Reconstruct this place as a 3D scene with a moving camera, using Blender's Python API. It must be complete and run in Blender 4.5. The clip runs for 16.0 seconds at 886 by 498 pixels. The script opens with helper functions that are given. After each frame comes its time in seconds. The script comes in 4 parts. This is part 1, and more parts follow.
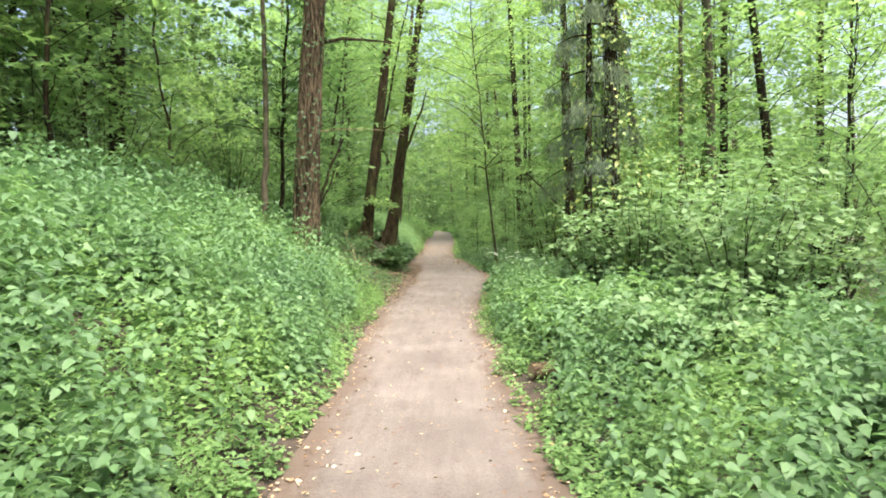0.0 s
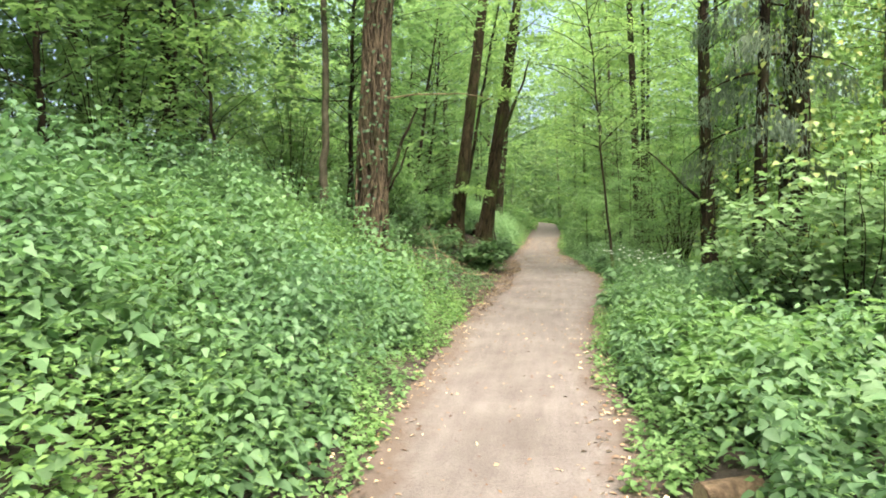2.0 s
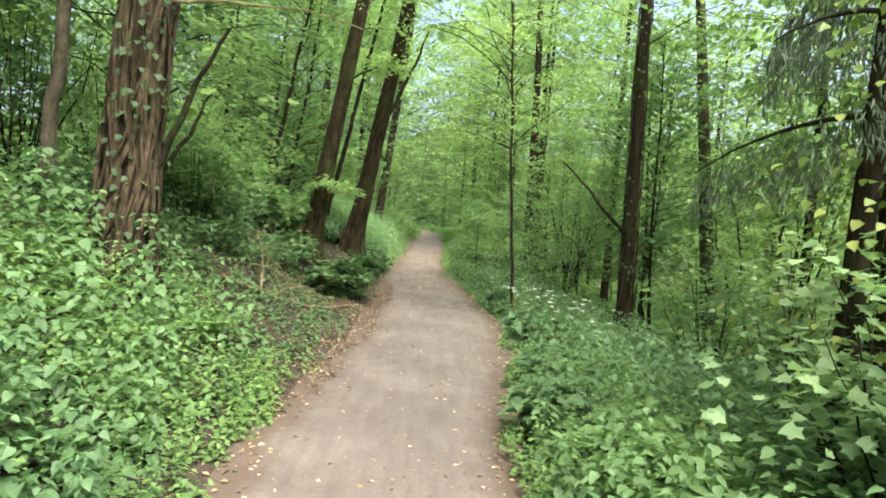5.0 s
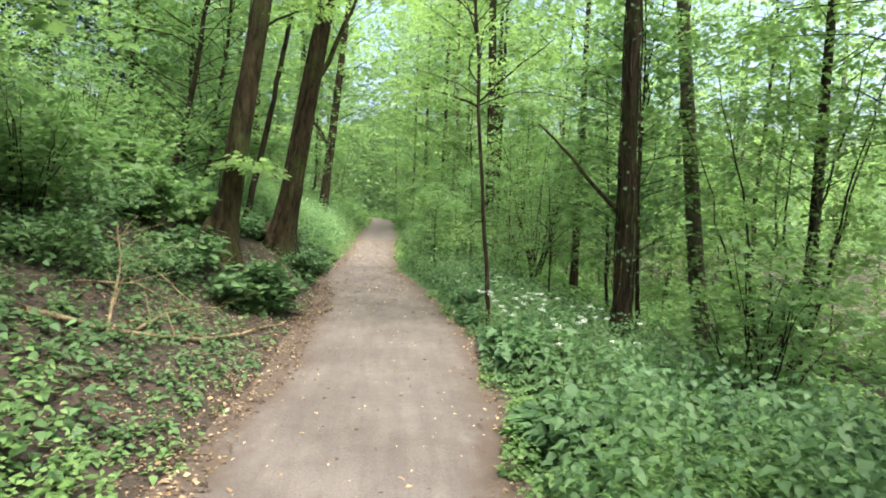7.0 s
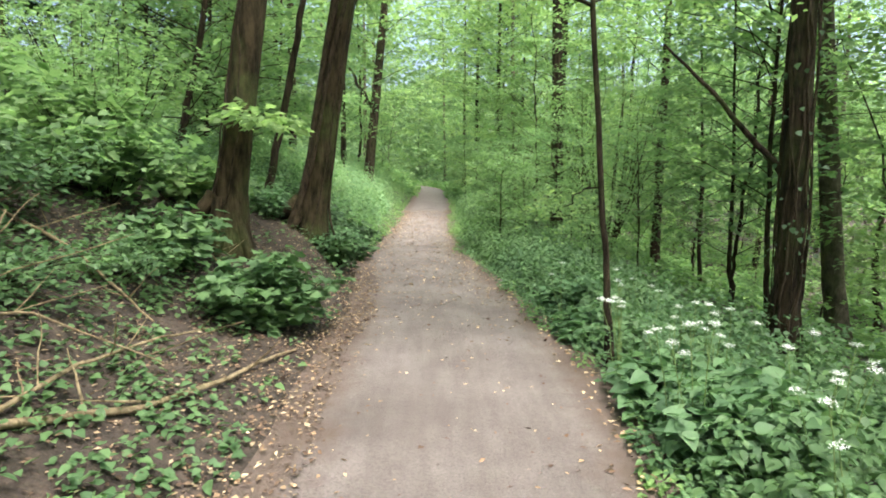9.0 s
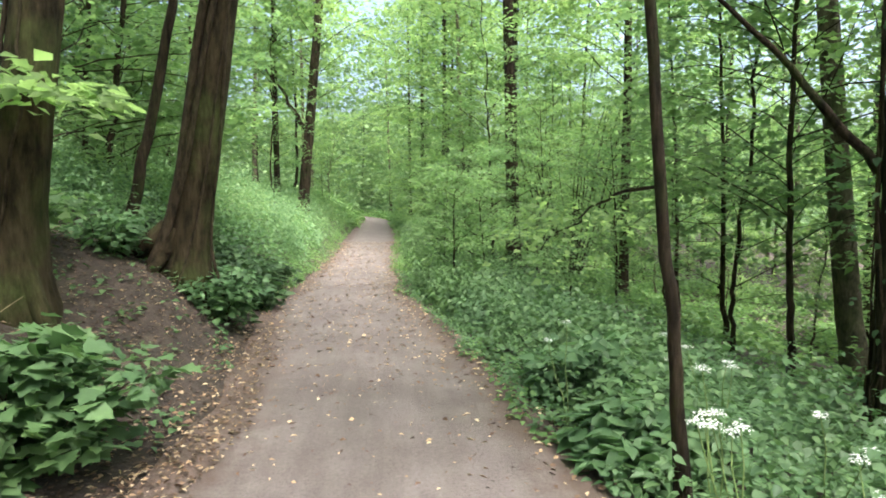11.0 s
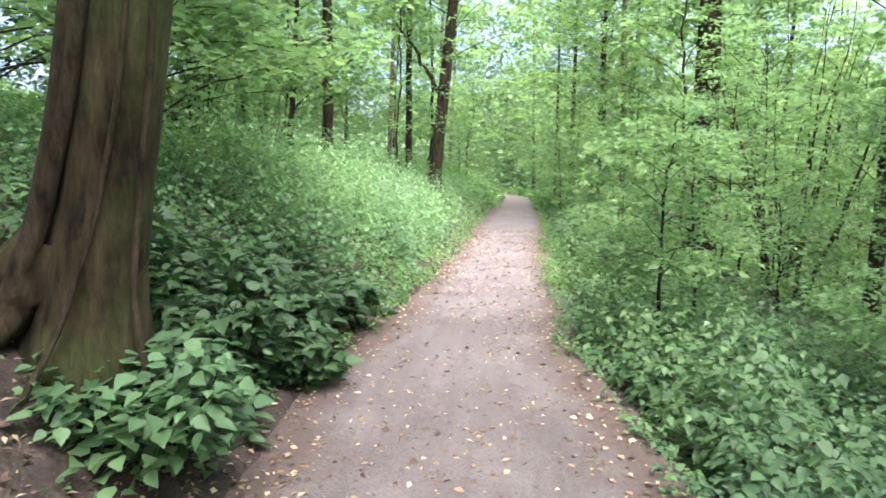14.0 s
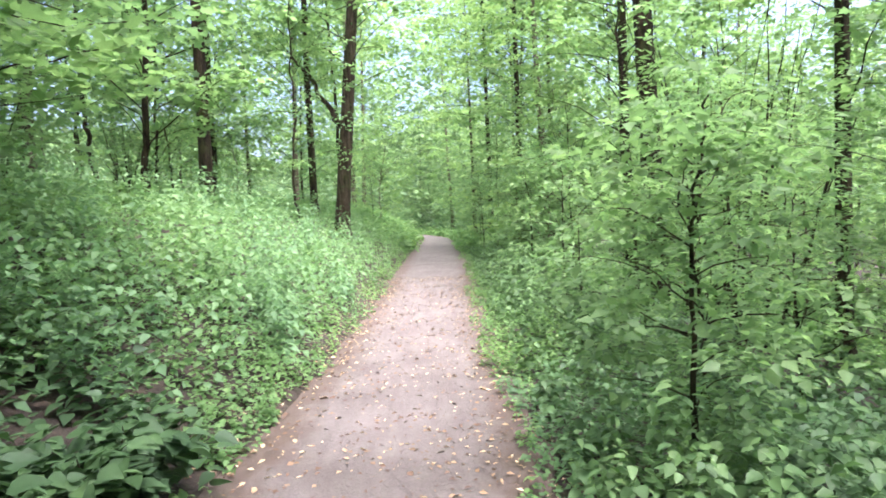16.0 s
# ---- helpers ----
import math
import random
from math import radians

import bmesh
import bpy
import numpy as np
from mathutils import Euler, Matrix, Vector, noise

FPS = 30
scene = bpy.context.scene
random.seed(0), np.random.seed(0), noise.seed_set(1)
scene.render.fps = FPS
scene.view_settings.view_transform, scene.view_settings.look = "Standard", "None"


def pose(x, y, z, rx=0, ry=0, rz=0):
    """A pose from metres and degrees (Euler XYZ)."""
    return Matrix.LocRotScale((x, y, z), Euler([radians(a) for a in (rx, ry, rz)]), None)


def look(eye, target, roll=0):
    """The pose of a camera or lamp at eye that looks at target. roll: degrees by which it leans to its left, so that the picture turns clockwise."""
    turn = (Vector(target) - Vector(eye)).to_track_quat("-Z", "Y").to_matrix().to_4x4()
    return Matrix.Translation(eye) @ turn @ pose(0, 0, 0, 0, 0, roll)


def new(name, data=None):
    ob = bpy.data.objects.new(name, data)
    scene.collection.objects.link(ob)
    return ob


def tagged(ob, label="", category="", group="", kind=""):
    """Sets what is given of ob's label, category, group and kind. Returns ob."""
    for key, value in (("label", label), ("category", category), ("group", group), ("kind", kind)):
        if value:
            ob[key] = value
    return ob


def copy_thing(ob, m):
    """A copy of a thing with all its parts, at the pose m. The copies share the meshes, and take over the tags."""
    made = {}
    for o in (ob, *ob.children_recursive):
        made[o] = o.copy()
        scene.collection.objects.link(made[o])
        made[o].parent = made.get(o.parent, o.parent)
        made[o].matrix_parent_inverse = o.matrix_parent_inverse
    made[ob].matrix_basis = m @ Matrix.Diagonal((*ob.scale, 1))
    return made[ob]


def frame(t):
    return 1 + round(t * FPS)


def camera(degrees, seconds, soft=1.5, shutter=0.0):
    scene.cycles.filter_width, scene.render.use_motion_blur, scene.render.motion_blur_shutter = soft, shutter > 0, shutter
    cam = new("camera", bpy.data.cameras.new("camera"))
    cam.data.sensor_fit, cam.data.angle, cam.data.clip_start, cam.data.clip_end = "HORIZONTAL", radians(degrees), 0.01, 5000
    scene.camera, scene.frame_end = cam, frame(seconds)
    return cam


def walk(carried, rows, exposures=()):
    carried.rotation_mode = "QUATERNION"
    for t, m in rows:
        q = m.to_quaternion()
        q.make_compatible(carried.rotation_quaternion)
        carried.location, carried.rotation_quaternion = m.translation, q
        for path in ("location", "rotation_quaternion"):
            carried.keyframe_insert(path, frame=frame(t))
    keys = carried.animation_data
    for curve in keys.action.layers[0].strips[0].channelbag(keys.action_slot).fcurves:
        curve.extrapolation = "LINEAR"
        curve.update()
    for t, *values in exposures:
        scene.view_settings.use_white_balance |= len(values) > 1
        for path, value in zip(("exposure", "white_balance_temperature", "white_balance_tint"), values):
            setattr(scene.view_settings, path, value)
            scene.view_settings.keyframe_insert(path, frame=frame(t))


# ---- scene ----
cam = camera(72.2, 16.0, soft=1.85)
PATH = [
    (0, (-0.053, -0.004, 1.567), (-0.055, 1.994, 1.461), -1.5),
    (0.5, (-0.059, 0.695, 1.538), (-0.153, 2.691, 1.442), -1.2),
    (1, (-0.023, 1.354, 1.508), (-0.352, 3.322, 1.371), -1.8),
    (1.5, (-0.04, 1.997, 1.555), (-0.301, 3.963, 1.3), -1.3),
    (2, (0.027, 2.594, 1.535), (-0.32, 4.56, 1.409), -1.5),
    (2.5, (0.057, 3.182, 1.513), (-0.393, 5.131, 1.486), 0.5),
    (3, (0.173, 3.79, 1.591), (-0.207, 5.739, 1.351), -0.2),
    (3.5, (0.025, 4.519, 1.572), (-0.19, 6.494, 1.34), 0.4),
    (4, (0.065, 5.084, 1.602), (-0.05, 7.074, 1.446), -0.6),
    (4.5, (-0.029, 5.755, 1.621), (-0.081, 7.749, 1.484), 6.0),
    (4.7, (-0.061, 5.997, 1.649), (-0.067, 7.994, 1.539), 5.5),
    (6.8, (0.033, 8.524, 1.612), (0.198, 10.51, 1.446), 3.0),
    (7, (0.032, 8.822, 1.603), (0.227, 10.807, 1.455), 2.3),
    (7.5, (0.007, 9.481, 1.599), (0.196, 11.467, 1.451), 2.5),
    (8, (-0.045, 10.155, 1.575), (0.098, 12.148, 1.471), 1.6),
    (8.5, (-0.025, 10.845, 1.567), (0.065, 12.838, 1.421), -0.7),
    (9, (-0.095, 11.43, 1.533), (-0.058, 13.413, 1.274), 0.7),
    (9.5, (0.014, 12.304, 1.559), (0.171, 14.287, 1.354), -0.6),
    (9.7, (0.048, 12.588, 1.487), (0.22, 14.574, 1.33), -0.4),
    (11.8, (0.106, 14.728, 1.308), (0.351, 16.707, 1.155), 0.7),
    (12, (0.063, 14.997, 1.294), (0.354, 16.973, 1.188), 2.6),
    (12.5, (0.038, 15.86, 1.293), (0.115, 17.856, 1.194), 2.5),
    (13, (0.065, 16.553, 1.32), (0.028, 18.549, 1.205), 1.8),
    (13.5, (0.007, 17.177, 1.322), (-0.086, 19.172, 1.221), 1.3),
    (14, (0.015, 17.804, 1.388), (-0.232, 19.774, 1.152), 0.7),
    (14.5, (0.01, 18.448, 1.394), (-0.186, 20.431, 1.223), -1.8),
    (15, (0.02, 19.078, 1.38), (-0.195, 21.065, 1.288), -2.0),
    (15.5, (-0.004, 19.656, 1.36), (-0.097, 21.652, 1.279), -1.4),
    (16, (-0.012, 20.207, 1.361), (-0.002, 22.205, 1.257), -2.6),
]
walk(cam, [(t, look(e, g, r)) for t, e, g, r in PATH], exposures=[(0.0, 1.93, 6750, 8), (2.0, 1.95, 6800, 5), (4.7, 1.88, 6750, 5), (8.0, 2.02, 6350, 7), (10.0, 2.06, 6250, 10), (12.0, 2.22, 6150, 14), (14.0, 2.46, 5850, 20), (16.0, 2.5, 5850, 22)])

# ---------------------------------------------------------------- light
world = bpy.data.worlds.new("sky")
scene.world = world
world.use_nodes = True
wn = world.node_tree
sky = wn.nodes.new("ShaderNodeTexSky")
sky.sky_type = "NISHITA"
sky.sun_disc = False
sky.sun_elevation = radians(68)
sky.sun_rotation = radians(143)
sky.air_density, sky.dust_density, sky.ozone_density = 0.8, 6.0, 0.4
wn.nodes["Background"].inputs["Strength"].default_value = 0.15
wn.links.new(sky.outputs[0], wn.nodes["Background"].inputs["Color"])

sun_data = bpy.data.lights.new("sun", "SUN")
sun_data.energy, sun_data.angle, sun_data.color = 3.2, radians(40), (1.0, 0.97, 0.92)
sun = new("sun", sun_data)
sun.matrix_world = pose(0, 0, 30, 22, 0, 37)


# ---------------------------------------------------------------- materials
def material(name):
    m = bpy.data.materials.new(name)
    m.use_nodes = True
    t = m.node_tree
    return m, t, t.nodes["Principled BSDF"], t.nodes["Material Output"]


def ramp(t, source, stops):
    r = t.nodes.new("ShaderNodeValToRGB")
    while len(r.color_ramp.elements) < len(stops):
        r.color_ramp.elements.new(0.5)
    for e, (p, c) in zip(r.color_ramp.elements, stops):
        e.position, e.color = p, (*c, 1)
    t.links.new(source, r.inputs[0])
    return r.outputs[0]


def noise_tex(t, scale, detail=6.0, rough=0.6, stretch=None):
    co = t.nodes.new("ShaderNodeTexCoord")
    n = t.nodes.new("ShaderNodeTexNoise")
    n.inputs["Scale"].default_value, n.inputs["Detail"].default_value, n.inputs["Roughness"].default_value = scale, detail, rough
    out = co.outputs["Object"]
    if stretch:
        mp = t.nodes.new("ShaderNodeMapping")
        mp.inputs["Scale"].default_value = stretch
        t.links.new(out, mp.inputs[0])
        out = mp.outputs[0]
    t.links.new(out, n.inputs["Vector"])
    return n.outputs["Fac"]


def mix(t, fac, a, b, mode="MIX"):
    x = t.nodes.new("ShaderNodeMix")
    x.data_type, x.blend_type = "RGBA", mode
    for socket, v in ((x.inputs[0], fac), (x.inputs[6], a), (x.inputs[7], b)):
        if isinstance(v, (int, float)):
            socket.default_value = v
        elif isinstance(v, tuple):
            socket.default_value = (*v, 1)
        else:
            t.links.new(v, socket)
    return x.outputs[2]


def bump(t, bsdf, heights, distance=0.01, strength=0.6):
    b = t.nodes.new("ShaderNodeBump")
    b.inputs["Distance"].default_value, b.inputs["Strength"].default_value = distance, strength
    t.links.new(heights, b.inputs["Height"])
    t.links.new(b.outputs[0], bsdf.inputs["Normal"])


def leaf_material(name, dark, mid, light, through_light=0.35, rough=0.45, patch=0.6):
    m, t, p, out = material(name)
    geo = t.nodes.new("ShaderNodeNewGeometry")
    dark, light = (tuple(0.65 * a + 0.35 * b for a, b in zip(c, mid)) for c in (dark, light))
    col = ramp(t, geo.outputs["Random Per Island"], [(0.0, dark), (0.5, mid), (1.0, light)])
    patches = ramp(t, noise_tex(t, patch, 3.0), [(0.35, (0.72, 0.78, 0.8)), (0.65, (1.15, 1.12, 0.95))])
    col = mix(t, 0.8, col, patches, "MULTIPLY")
    veins = ramp(t, noise_tex(t, 60.0, 3.0), [(0.3, (0.82, 0.85, 0.82)), (0.7, (1.08, 1.08, 1.05))])
    col = mix(t, 0.6, col, veins, "MULTIPLY")
    t.links.new(col, p.inputs["Base Color"])
    p.inputs["Roughness"].default_value = rough + 0.06
    p.inputs["Specular IOR Level"].default_value = 0.34
    tr = t.nodes.new("ShaderNodeBsdfTranslucent")
    t.links.new(mix(t, 1.0, col, (1.28, 1.36, 1.06), "MULTIPLY"), tr.inputs["Color"])
    sh = t.nodes.new("ShaderNodeMixShader")
    sh.inputs[0].default_value = through_light
    t.links.new(p.outputs[0], sh.inputs[1])
    t.links.new(tr.outputs[0], sh.inputs[2])
    t.links.new(sh.outputs[0], out.inputs["Surface"])
    return m


def bark_material(name, dark, light, moss=0.3, ridge=(14, 14, 2.2), spread=0.5):
    m, t, p, out = material(name)
    n = noise_tex(t, 1.0, 8.0, 0.65, ridge)
    col = ramp(t, n, [(0.35, dark), (0.62, light)])
    mossy = ramp(t, noise_tex(t, 1.6, 5.0), [(spread, (0, 0, 0)), (spread + 0.18, (moss, moss, moss))])
    col = mix(t, mossy, col, (0.06, 0.085, 0.025))
    t.links.new(col, p.inputs["Base Color"])
    p.inputs["Roughness"].default_value = 0.95
    p.inputs["Specular IOR Level"].default_value = 0.15
    fine = noise_tex(t, 1.0, 6.0, 0.7, (38, 38, 9))
    t.links.new(mix(t, 0.75, col, ramp(t, fine, [(0.3, (0.45, 0.42, 0.4)), (0.7, (1.35, 1.3, 1.2))]), "MULTIPLY"), p.inputs["Base Color"])
    bump(t, p, mix(t, 0.35, n, fine), 0.06, 1.0)
    return m


def ground_material():
    m, t, p, out = material("woodland_soil")
    col = ramp(t, noise_tex(t, 5.0, 8.0), [(0.3, (0.02, 0.0145, 0.01)), (0.55, (0.052, 0.036, 0.027)), (0.75, (0.1, 0.072, 0.055))])
    flecks = ramp(t, noise_tex(t, 55.0, 4.0), [(0.5, (0.7, 0.7, 0.7)), (0.7, (1.35, 1.25, 1.1))])
    col = mix(t, 0.8, col, flecks, "MULTIPLY")
    t.links.new(col, p.inputs["Base Color"])
    p.inputs["Roughness"].default_value = 0.95
    bump(t, p, noise_tex(t, 30.0, 6.0), 0.03, 0.9)
    return m


def path_material():
    m, t, p, out = material("trodden_earth")
    col = ramp(t, noise_tex(t, 1.3, 8.0, 0.62), [(0.3, (0.106, 0.086, 0.079)), (0.55, (0.148, 0.123, 0.115)), (0.75, (0.19, 0.162, 0.153))])
    grit = ramp(t, noise_tex(t, 70.0, 6.0, 0.8), [(0.36, (0.66, 0.63, 0.61)), (0.5, (0.98, 0.98, 0.98)), (0.66, (1.22, 1.21, 1.2))])
    col = mix(t, 0.9, col, grit, "MULTIPLY")
    smear = ramp(t, noise_tex(t, 1.0, 5.0, 0.6, (9.0, 1.1, 1)), [(0.38, (0.82, 0.8, 0.79)), (0.6, (1.06, 1.06, 1.07))])
    col = mix(t, 0.7, col, smear, "MULTIPLY")
    at = t.nodes.new("ShaderNodeAttribute")
    at.attribute_name = "margin"
    ragged = t.nodes.new("ShaderNodeMath")
    ragged.operation = "MULTIPLY_ADD"
    t.links.new(noise_tex(t, 3.5, 8.0, 0.7), ragged.inputs[0])
    ragged.inputs[1].default_value = 0.9
    t.links.new(at.outputs["Fac"], ragged.inputs[2])
    wet = ramp(t, ragged.outputs[0], [(0.72, (0, 0, 0)), (1.15, (0.8, 0.8, 0.8))])
    col = mix(t, wet, col, (0.085, 0.055, 0.04))
    t.links.new(col, p.inputs["Base Color"])
    p.inputs["Roughness"].default_value = 0.85
    bump(t, p, noise_tex(t, 45.0, 8.0, 0.7), 0.02, 0.9)
    return m


def plain(name, a, b, scale=20.0, rough=0.8, islands=False):
    m, t, p, out = material(name)
    if islands:
        src = t.nodes.new("ShaderNodeNewGeometry").outputs["Random Per Island"]
        col = ramp(t, src, [(0.0, a), (1.0, b)])
    else:
        col = ramp(t, noise_tex(t, scale), [(0.35, a), (0.65, b)])
    t.links.new(col, p.inputs["Base Color"])
    p.inputs["Roughness"].default_value = rough
    return m


def litter_material(name, tone=1.0):
    m, t, p, out = material(name)
    src = t.nodes.new("ShaderNodeNewGeometry").outputs["Random Per Island"]
    col = ramp(t, src, [(0.0, (0.06, 0.036, 0.022)), (0.4, (0.14, 0.085, 0.05)), (0.62, (0.26, 0.175, 0.1)), (0.82, (0.42, 0.32, 0.19)), (1.0, (0.58, 0.5, 0.34))])
    col = mix(t, 1.0, col, (tone, tone * 0.92, tone * 0.88), "MULTIPLY")
    t.links.new(col, p.inputs["Base Color"])
    p.inputs["Roughness"].default_value = 0.7
    return m


NETTLE = leaf_material("nettle_leaf", (0.064, 0.124, 0.06), (0.112, 0.198, 0.096), (0.172, 0.28, 0.14), 0.4, 0.5)
HERB = leaf_material("herb_leaf", (0.096, 0.176, 0.064), (0.15, 0.252, 0.094), (0.215, 0.335, 0.13), 0.42, 0.55)
# nettle greens lightened for the sunlit bank: brightness put into the leaf colour
LIT_NETTLE = leaf_material("lit_nettle_leaf", (0.108, 0.19, 0.092), (0.172, 0.28, 0.138), (0.24, 0.36, 0.19), 0.45, 0.5)
COVER = leaf_material("ground_cover_leaf", (0.05, 0.100, 0.045), (0.088, 0.158, 0.066), (0.135, 0.221, 0.094), 0.32, 0.5)
BEECH = leaf_material("canopy_leaf", (0.125, 0.198, 0.075), (0.2, 0.296, 0.12), (0.285, 0.395, 0.168), 0.64, 0.55, 0.25)
MAPLE = leaf_material("maple_leaf", (0.1, 0.17, 0.074), (0.162, 0.254, 0.112), (0.232, 0.345, 0.158), 0.56, 0.5, 0.5)
ELDER = leaf_material("elder_leaf", (0.118, 0.19, 0.09), (0.182, 0.278, 0.138), (0.26, 0.37, 0.195), 0.42, 0.5, 0.5)
# darkened greens: shade put into leaf colour for the bank foot; ivy shares it
SHADE_IVY = leaf_material("shade_ivy_leaf", (0.03, 0.06, 0.026), (0.054, 0.102, 0.042), (0.085, 0.148, 0.062), 0.28, 0.5)
IVY = leaf_material("ivy_leaf", (0.018, 0.045, 0.014), (0.028, 0.065, 0.02), (0.05, 0.095, 0.03), 0.2, 0.75)
IVY_PALE = leaf_material("pale_ivy_leaf", (0.07, 0.14, 0.025), (0.19, 0.28, 0.07), (0.45, 0.44, 0.16), 0.3, 0.4)
SPRUCE = leaf_material("spruce_needle", (0.085, 0.115, 0.078), (0.135, 0.178, 0.118), (0.205, 0.25, 0.175), 0.15, 0.6)
BARK = bark_material("rough_bark", (0.012, 0.009, 0.0065), (0.085, 0.064, 0.046), 0.45)
BARK_DARK = bark_material("dark_bark", (0.007, 0.005, 0.0035), (0.046, 0.034, 0.022), 0.5)
BARK_SMOOTH = bark_material("smooth_mossy_bark", (0.010, 0.0075, 0.0035), (0.062, 0.047, 0.027), 0.65, (9, 9, 2.4), 0.48)
BARK_PALE = bark_material("grey_green_bark", (0.05, 0.044, 0.032), (0.135, 0.118, 0.088), 0.5, (9, 9, 5))
LOG_BARK = bark_material("log_bark", (0.07, 0.05, 0.033), (0.2, 0.145, 0.1), 0.2, (10, 10, 10))
VINE_PALE = bark_material("pale_vine_bark", (0.035, 0.026, 0.018), (0.16, 0.122, 0.085), 0.25, (20, 20, 6))
VINE = bark_material("vine_bark", (0.014, 0.0105, 0.007), (0.066, 0.049, 0.032), 0.25, (20, 20, 6))
STICK = bark_material("dead_wood", (0.13, 0.1, 0.06), (0.33, 0.265, 0.17), 0.3, (10, 10, 10))
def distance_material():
    m, t, p, out = material("glowing_haze")
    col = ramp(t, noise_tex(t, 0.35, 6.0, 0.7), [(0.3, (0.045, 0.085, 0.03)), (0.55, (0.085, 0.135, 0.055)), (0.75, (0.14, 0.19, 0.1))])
    # emission gives the backdrop its own brightness, so gaps between trees look pale
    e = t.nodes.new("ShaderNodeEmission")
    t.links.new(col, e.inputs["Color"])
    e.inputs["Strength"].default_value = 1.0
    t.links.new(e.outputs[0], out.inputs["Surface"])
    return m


SOIL, EARTH, LITTER, ROTTED = ground_material(), path_material(), litter_material("dead_leaf"), litter_material("rotted_leaf", 0.6)
STEM = plain("green_stem", (0.09, 0.15, 0.04), (0.16, 0.22, 0.07))
PETAL = plain("white_petal", (0.5, 0.53, 0.48), (0.7, 0.72, 0.68), islands=True)
CUT = plain("cut_wood", (0.2, 0.14, 0.09), (0.34, 0.26, 0.17), 30.0)


# ---------------------------------------------------------------- the lie of the land
def step(a, b, v):
    s = np.clip((v - a) / (b - a), 0, 1)
    return s * s * (3 - 2 * s)


def wave(x, y, k=1.0, seed=0.0):
    return (np.sin(1.7 * k * x + 0.9 * k * y + seed) + np.sin(-1.1 * k * x + 2.3 * k * y + 2.1 * seed + 1.3)
            + np.sin(2.9 * k * x - 1.9 * k * y + 0.7 * seed + 4.0)) / 3


def left_edge(y):
    return np.interp(y, [-6, 4, 8, 10.5, 13, 15, 18, 20, 22, 25, 30, 38, 58, 72, 90], [-1.1, -1.1, -1.2, -1.26, -1.12, -1.06, -1.0, -1.2, -1.4, -1.15, -1.1, -1.2, -1.2, -3.6, -13.6])


def right_edge(y):
    return np.interp(y, [-6, 4, 8, 10, 12, 13.5, 16.5, 18, 20, 23, 28, 37, 58, 72, 90], [0.58, 0.56, 0.46, 0.55, 0.76, 1.08, 1.13, 1.0, 0.74, 0.4, 0.42, 0.7, 0.95, -1.4, -11.2])


def land(x, y):
    """Height of the ground."""
    x, y = np.asarray(x, float), np.asarray(y, float)
    u = np.maximum(left_edge(y) - x, 0)
    v = np.maximum(x - right_edge(y), 0)
    open_side = step(13.5, 16.0, y) * (1 - step(18.7, 20.0, y))
    bank = (0.6 - 0.05 * step(14, 20, y)) * np.minimum(u, 2.7) + 0.16 * np.clip(u - 2.7, 0, 14)
    gentle = np.where(u < 0.9, 0.32 * u, 0.288 + 0.7 * np.minimum(u - 0.9, 2) + 0.15 * np.clip(u - 2.9, 0, 14))
    mound = 0.32 * np.exp(-((x + 2.15) ** 2 + (y - 19.5) ** 2) / 1.1) * step(0.1, 0.7, u)
    up = mound + bank * (1 - open_side) + gentle * open_side
    fall = step(9.5, 14.0, y)
    down = (1 - fall) * (0.07 * np.minimum(v, 3) - 0.12 * np.clip(v - 3, 0, 12)) - fall * (0.2 * np.minimum(v, 4) + 0.28 * np.clip(v - 4, 0, 7))
    rough = 0.05 * wave(x, y, 1.0) * np.clip(u + v, 0, 1) + 0.02 * wave(x, y, 3.1, 2.0) * np.clip(u + v, 0, 0.6)
    return up + down + rough - 0.03 * np.clip(u + v, 0, 0.15) / 0.15


def sheet(name, xs, ys, height, mat, smooth=True):
    X, Y = np.meshgrid(xs, ys)
    Z = height(X, Y)
    return grid_mesh(name, X, Y, Z, mat, smooth)


def mesh_from(name, verts, faces, mat, smooth=False):
    """faces: an array of equal-sided polygons."""
    verts, faces = np.asarray(verts, np.float32), np.asarray(faces, np.int32)
    me = bpy.data.meshes.new(name)
    n, k = faces.shape
    me.vertices.add(len(verts))
    me.vertices.foreach_set("co", verts.ravel())
    me.loops.add(n * k)
    me.loops.foreach_set("vertex_index", faces.ravel())
    me.polygons.add(n)
    me.polygons.foreach_set("loop_start", np.arange(n, dtype=np.int32) * k)
    if smooth:
        me.polygons.foreach_set("use_smooth", np.ones(n, bool))
    me.update(calc_edges=True)
    me.materials.append(mat)
    return me


def grid_mesh(name, X, Y, Z, mat, smooth=True):
    r, c = X.shape
    i = np.arange(r * c).reshape(r, c)
    f = np.stack([i[:-1, :-1], i[:-1, 1:], i[1:, 1:], i[1:, :-1]], -1).reshape(-1, 4)
    return mesh_from(name, np.stack([X, Y, Z], -1).reshape(-1, 3), f, mat, smooth)


rng = np.random.default_rng(7)

xs = np.concatenate([np.linspace(-400, -30, 12), np.linspace(-26, -7, 30), np.linspace(-6.6, 6.6, 110), np.linspace(7, 26, 30), np.linspace(30, 400, 12)])
ys = np.concatenate([np.linspace(-400, -14, 14), np.linspace(-10, 45, 200), np.linspace(46, 100, 40), np.linspace(120, 500, 14)])
ground = tagged(new("ground", sheet("ground", xs, ys, land, SOIL)), "brown woodland soil rising in a bank beside the path", "ground", kind="structure")

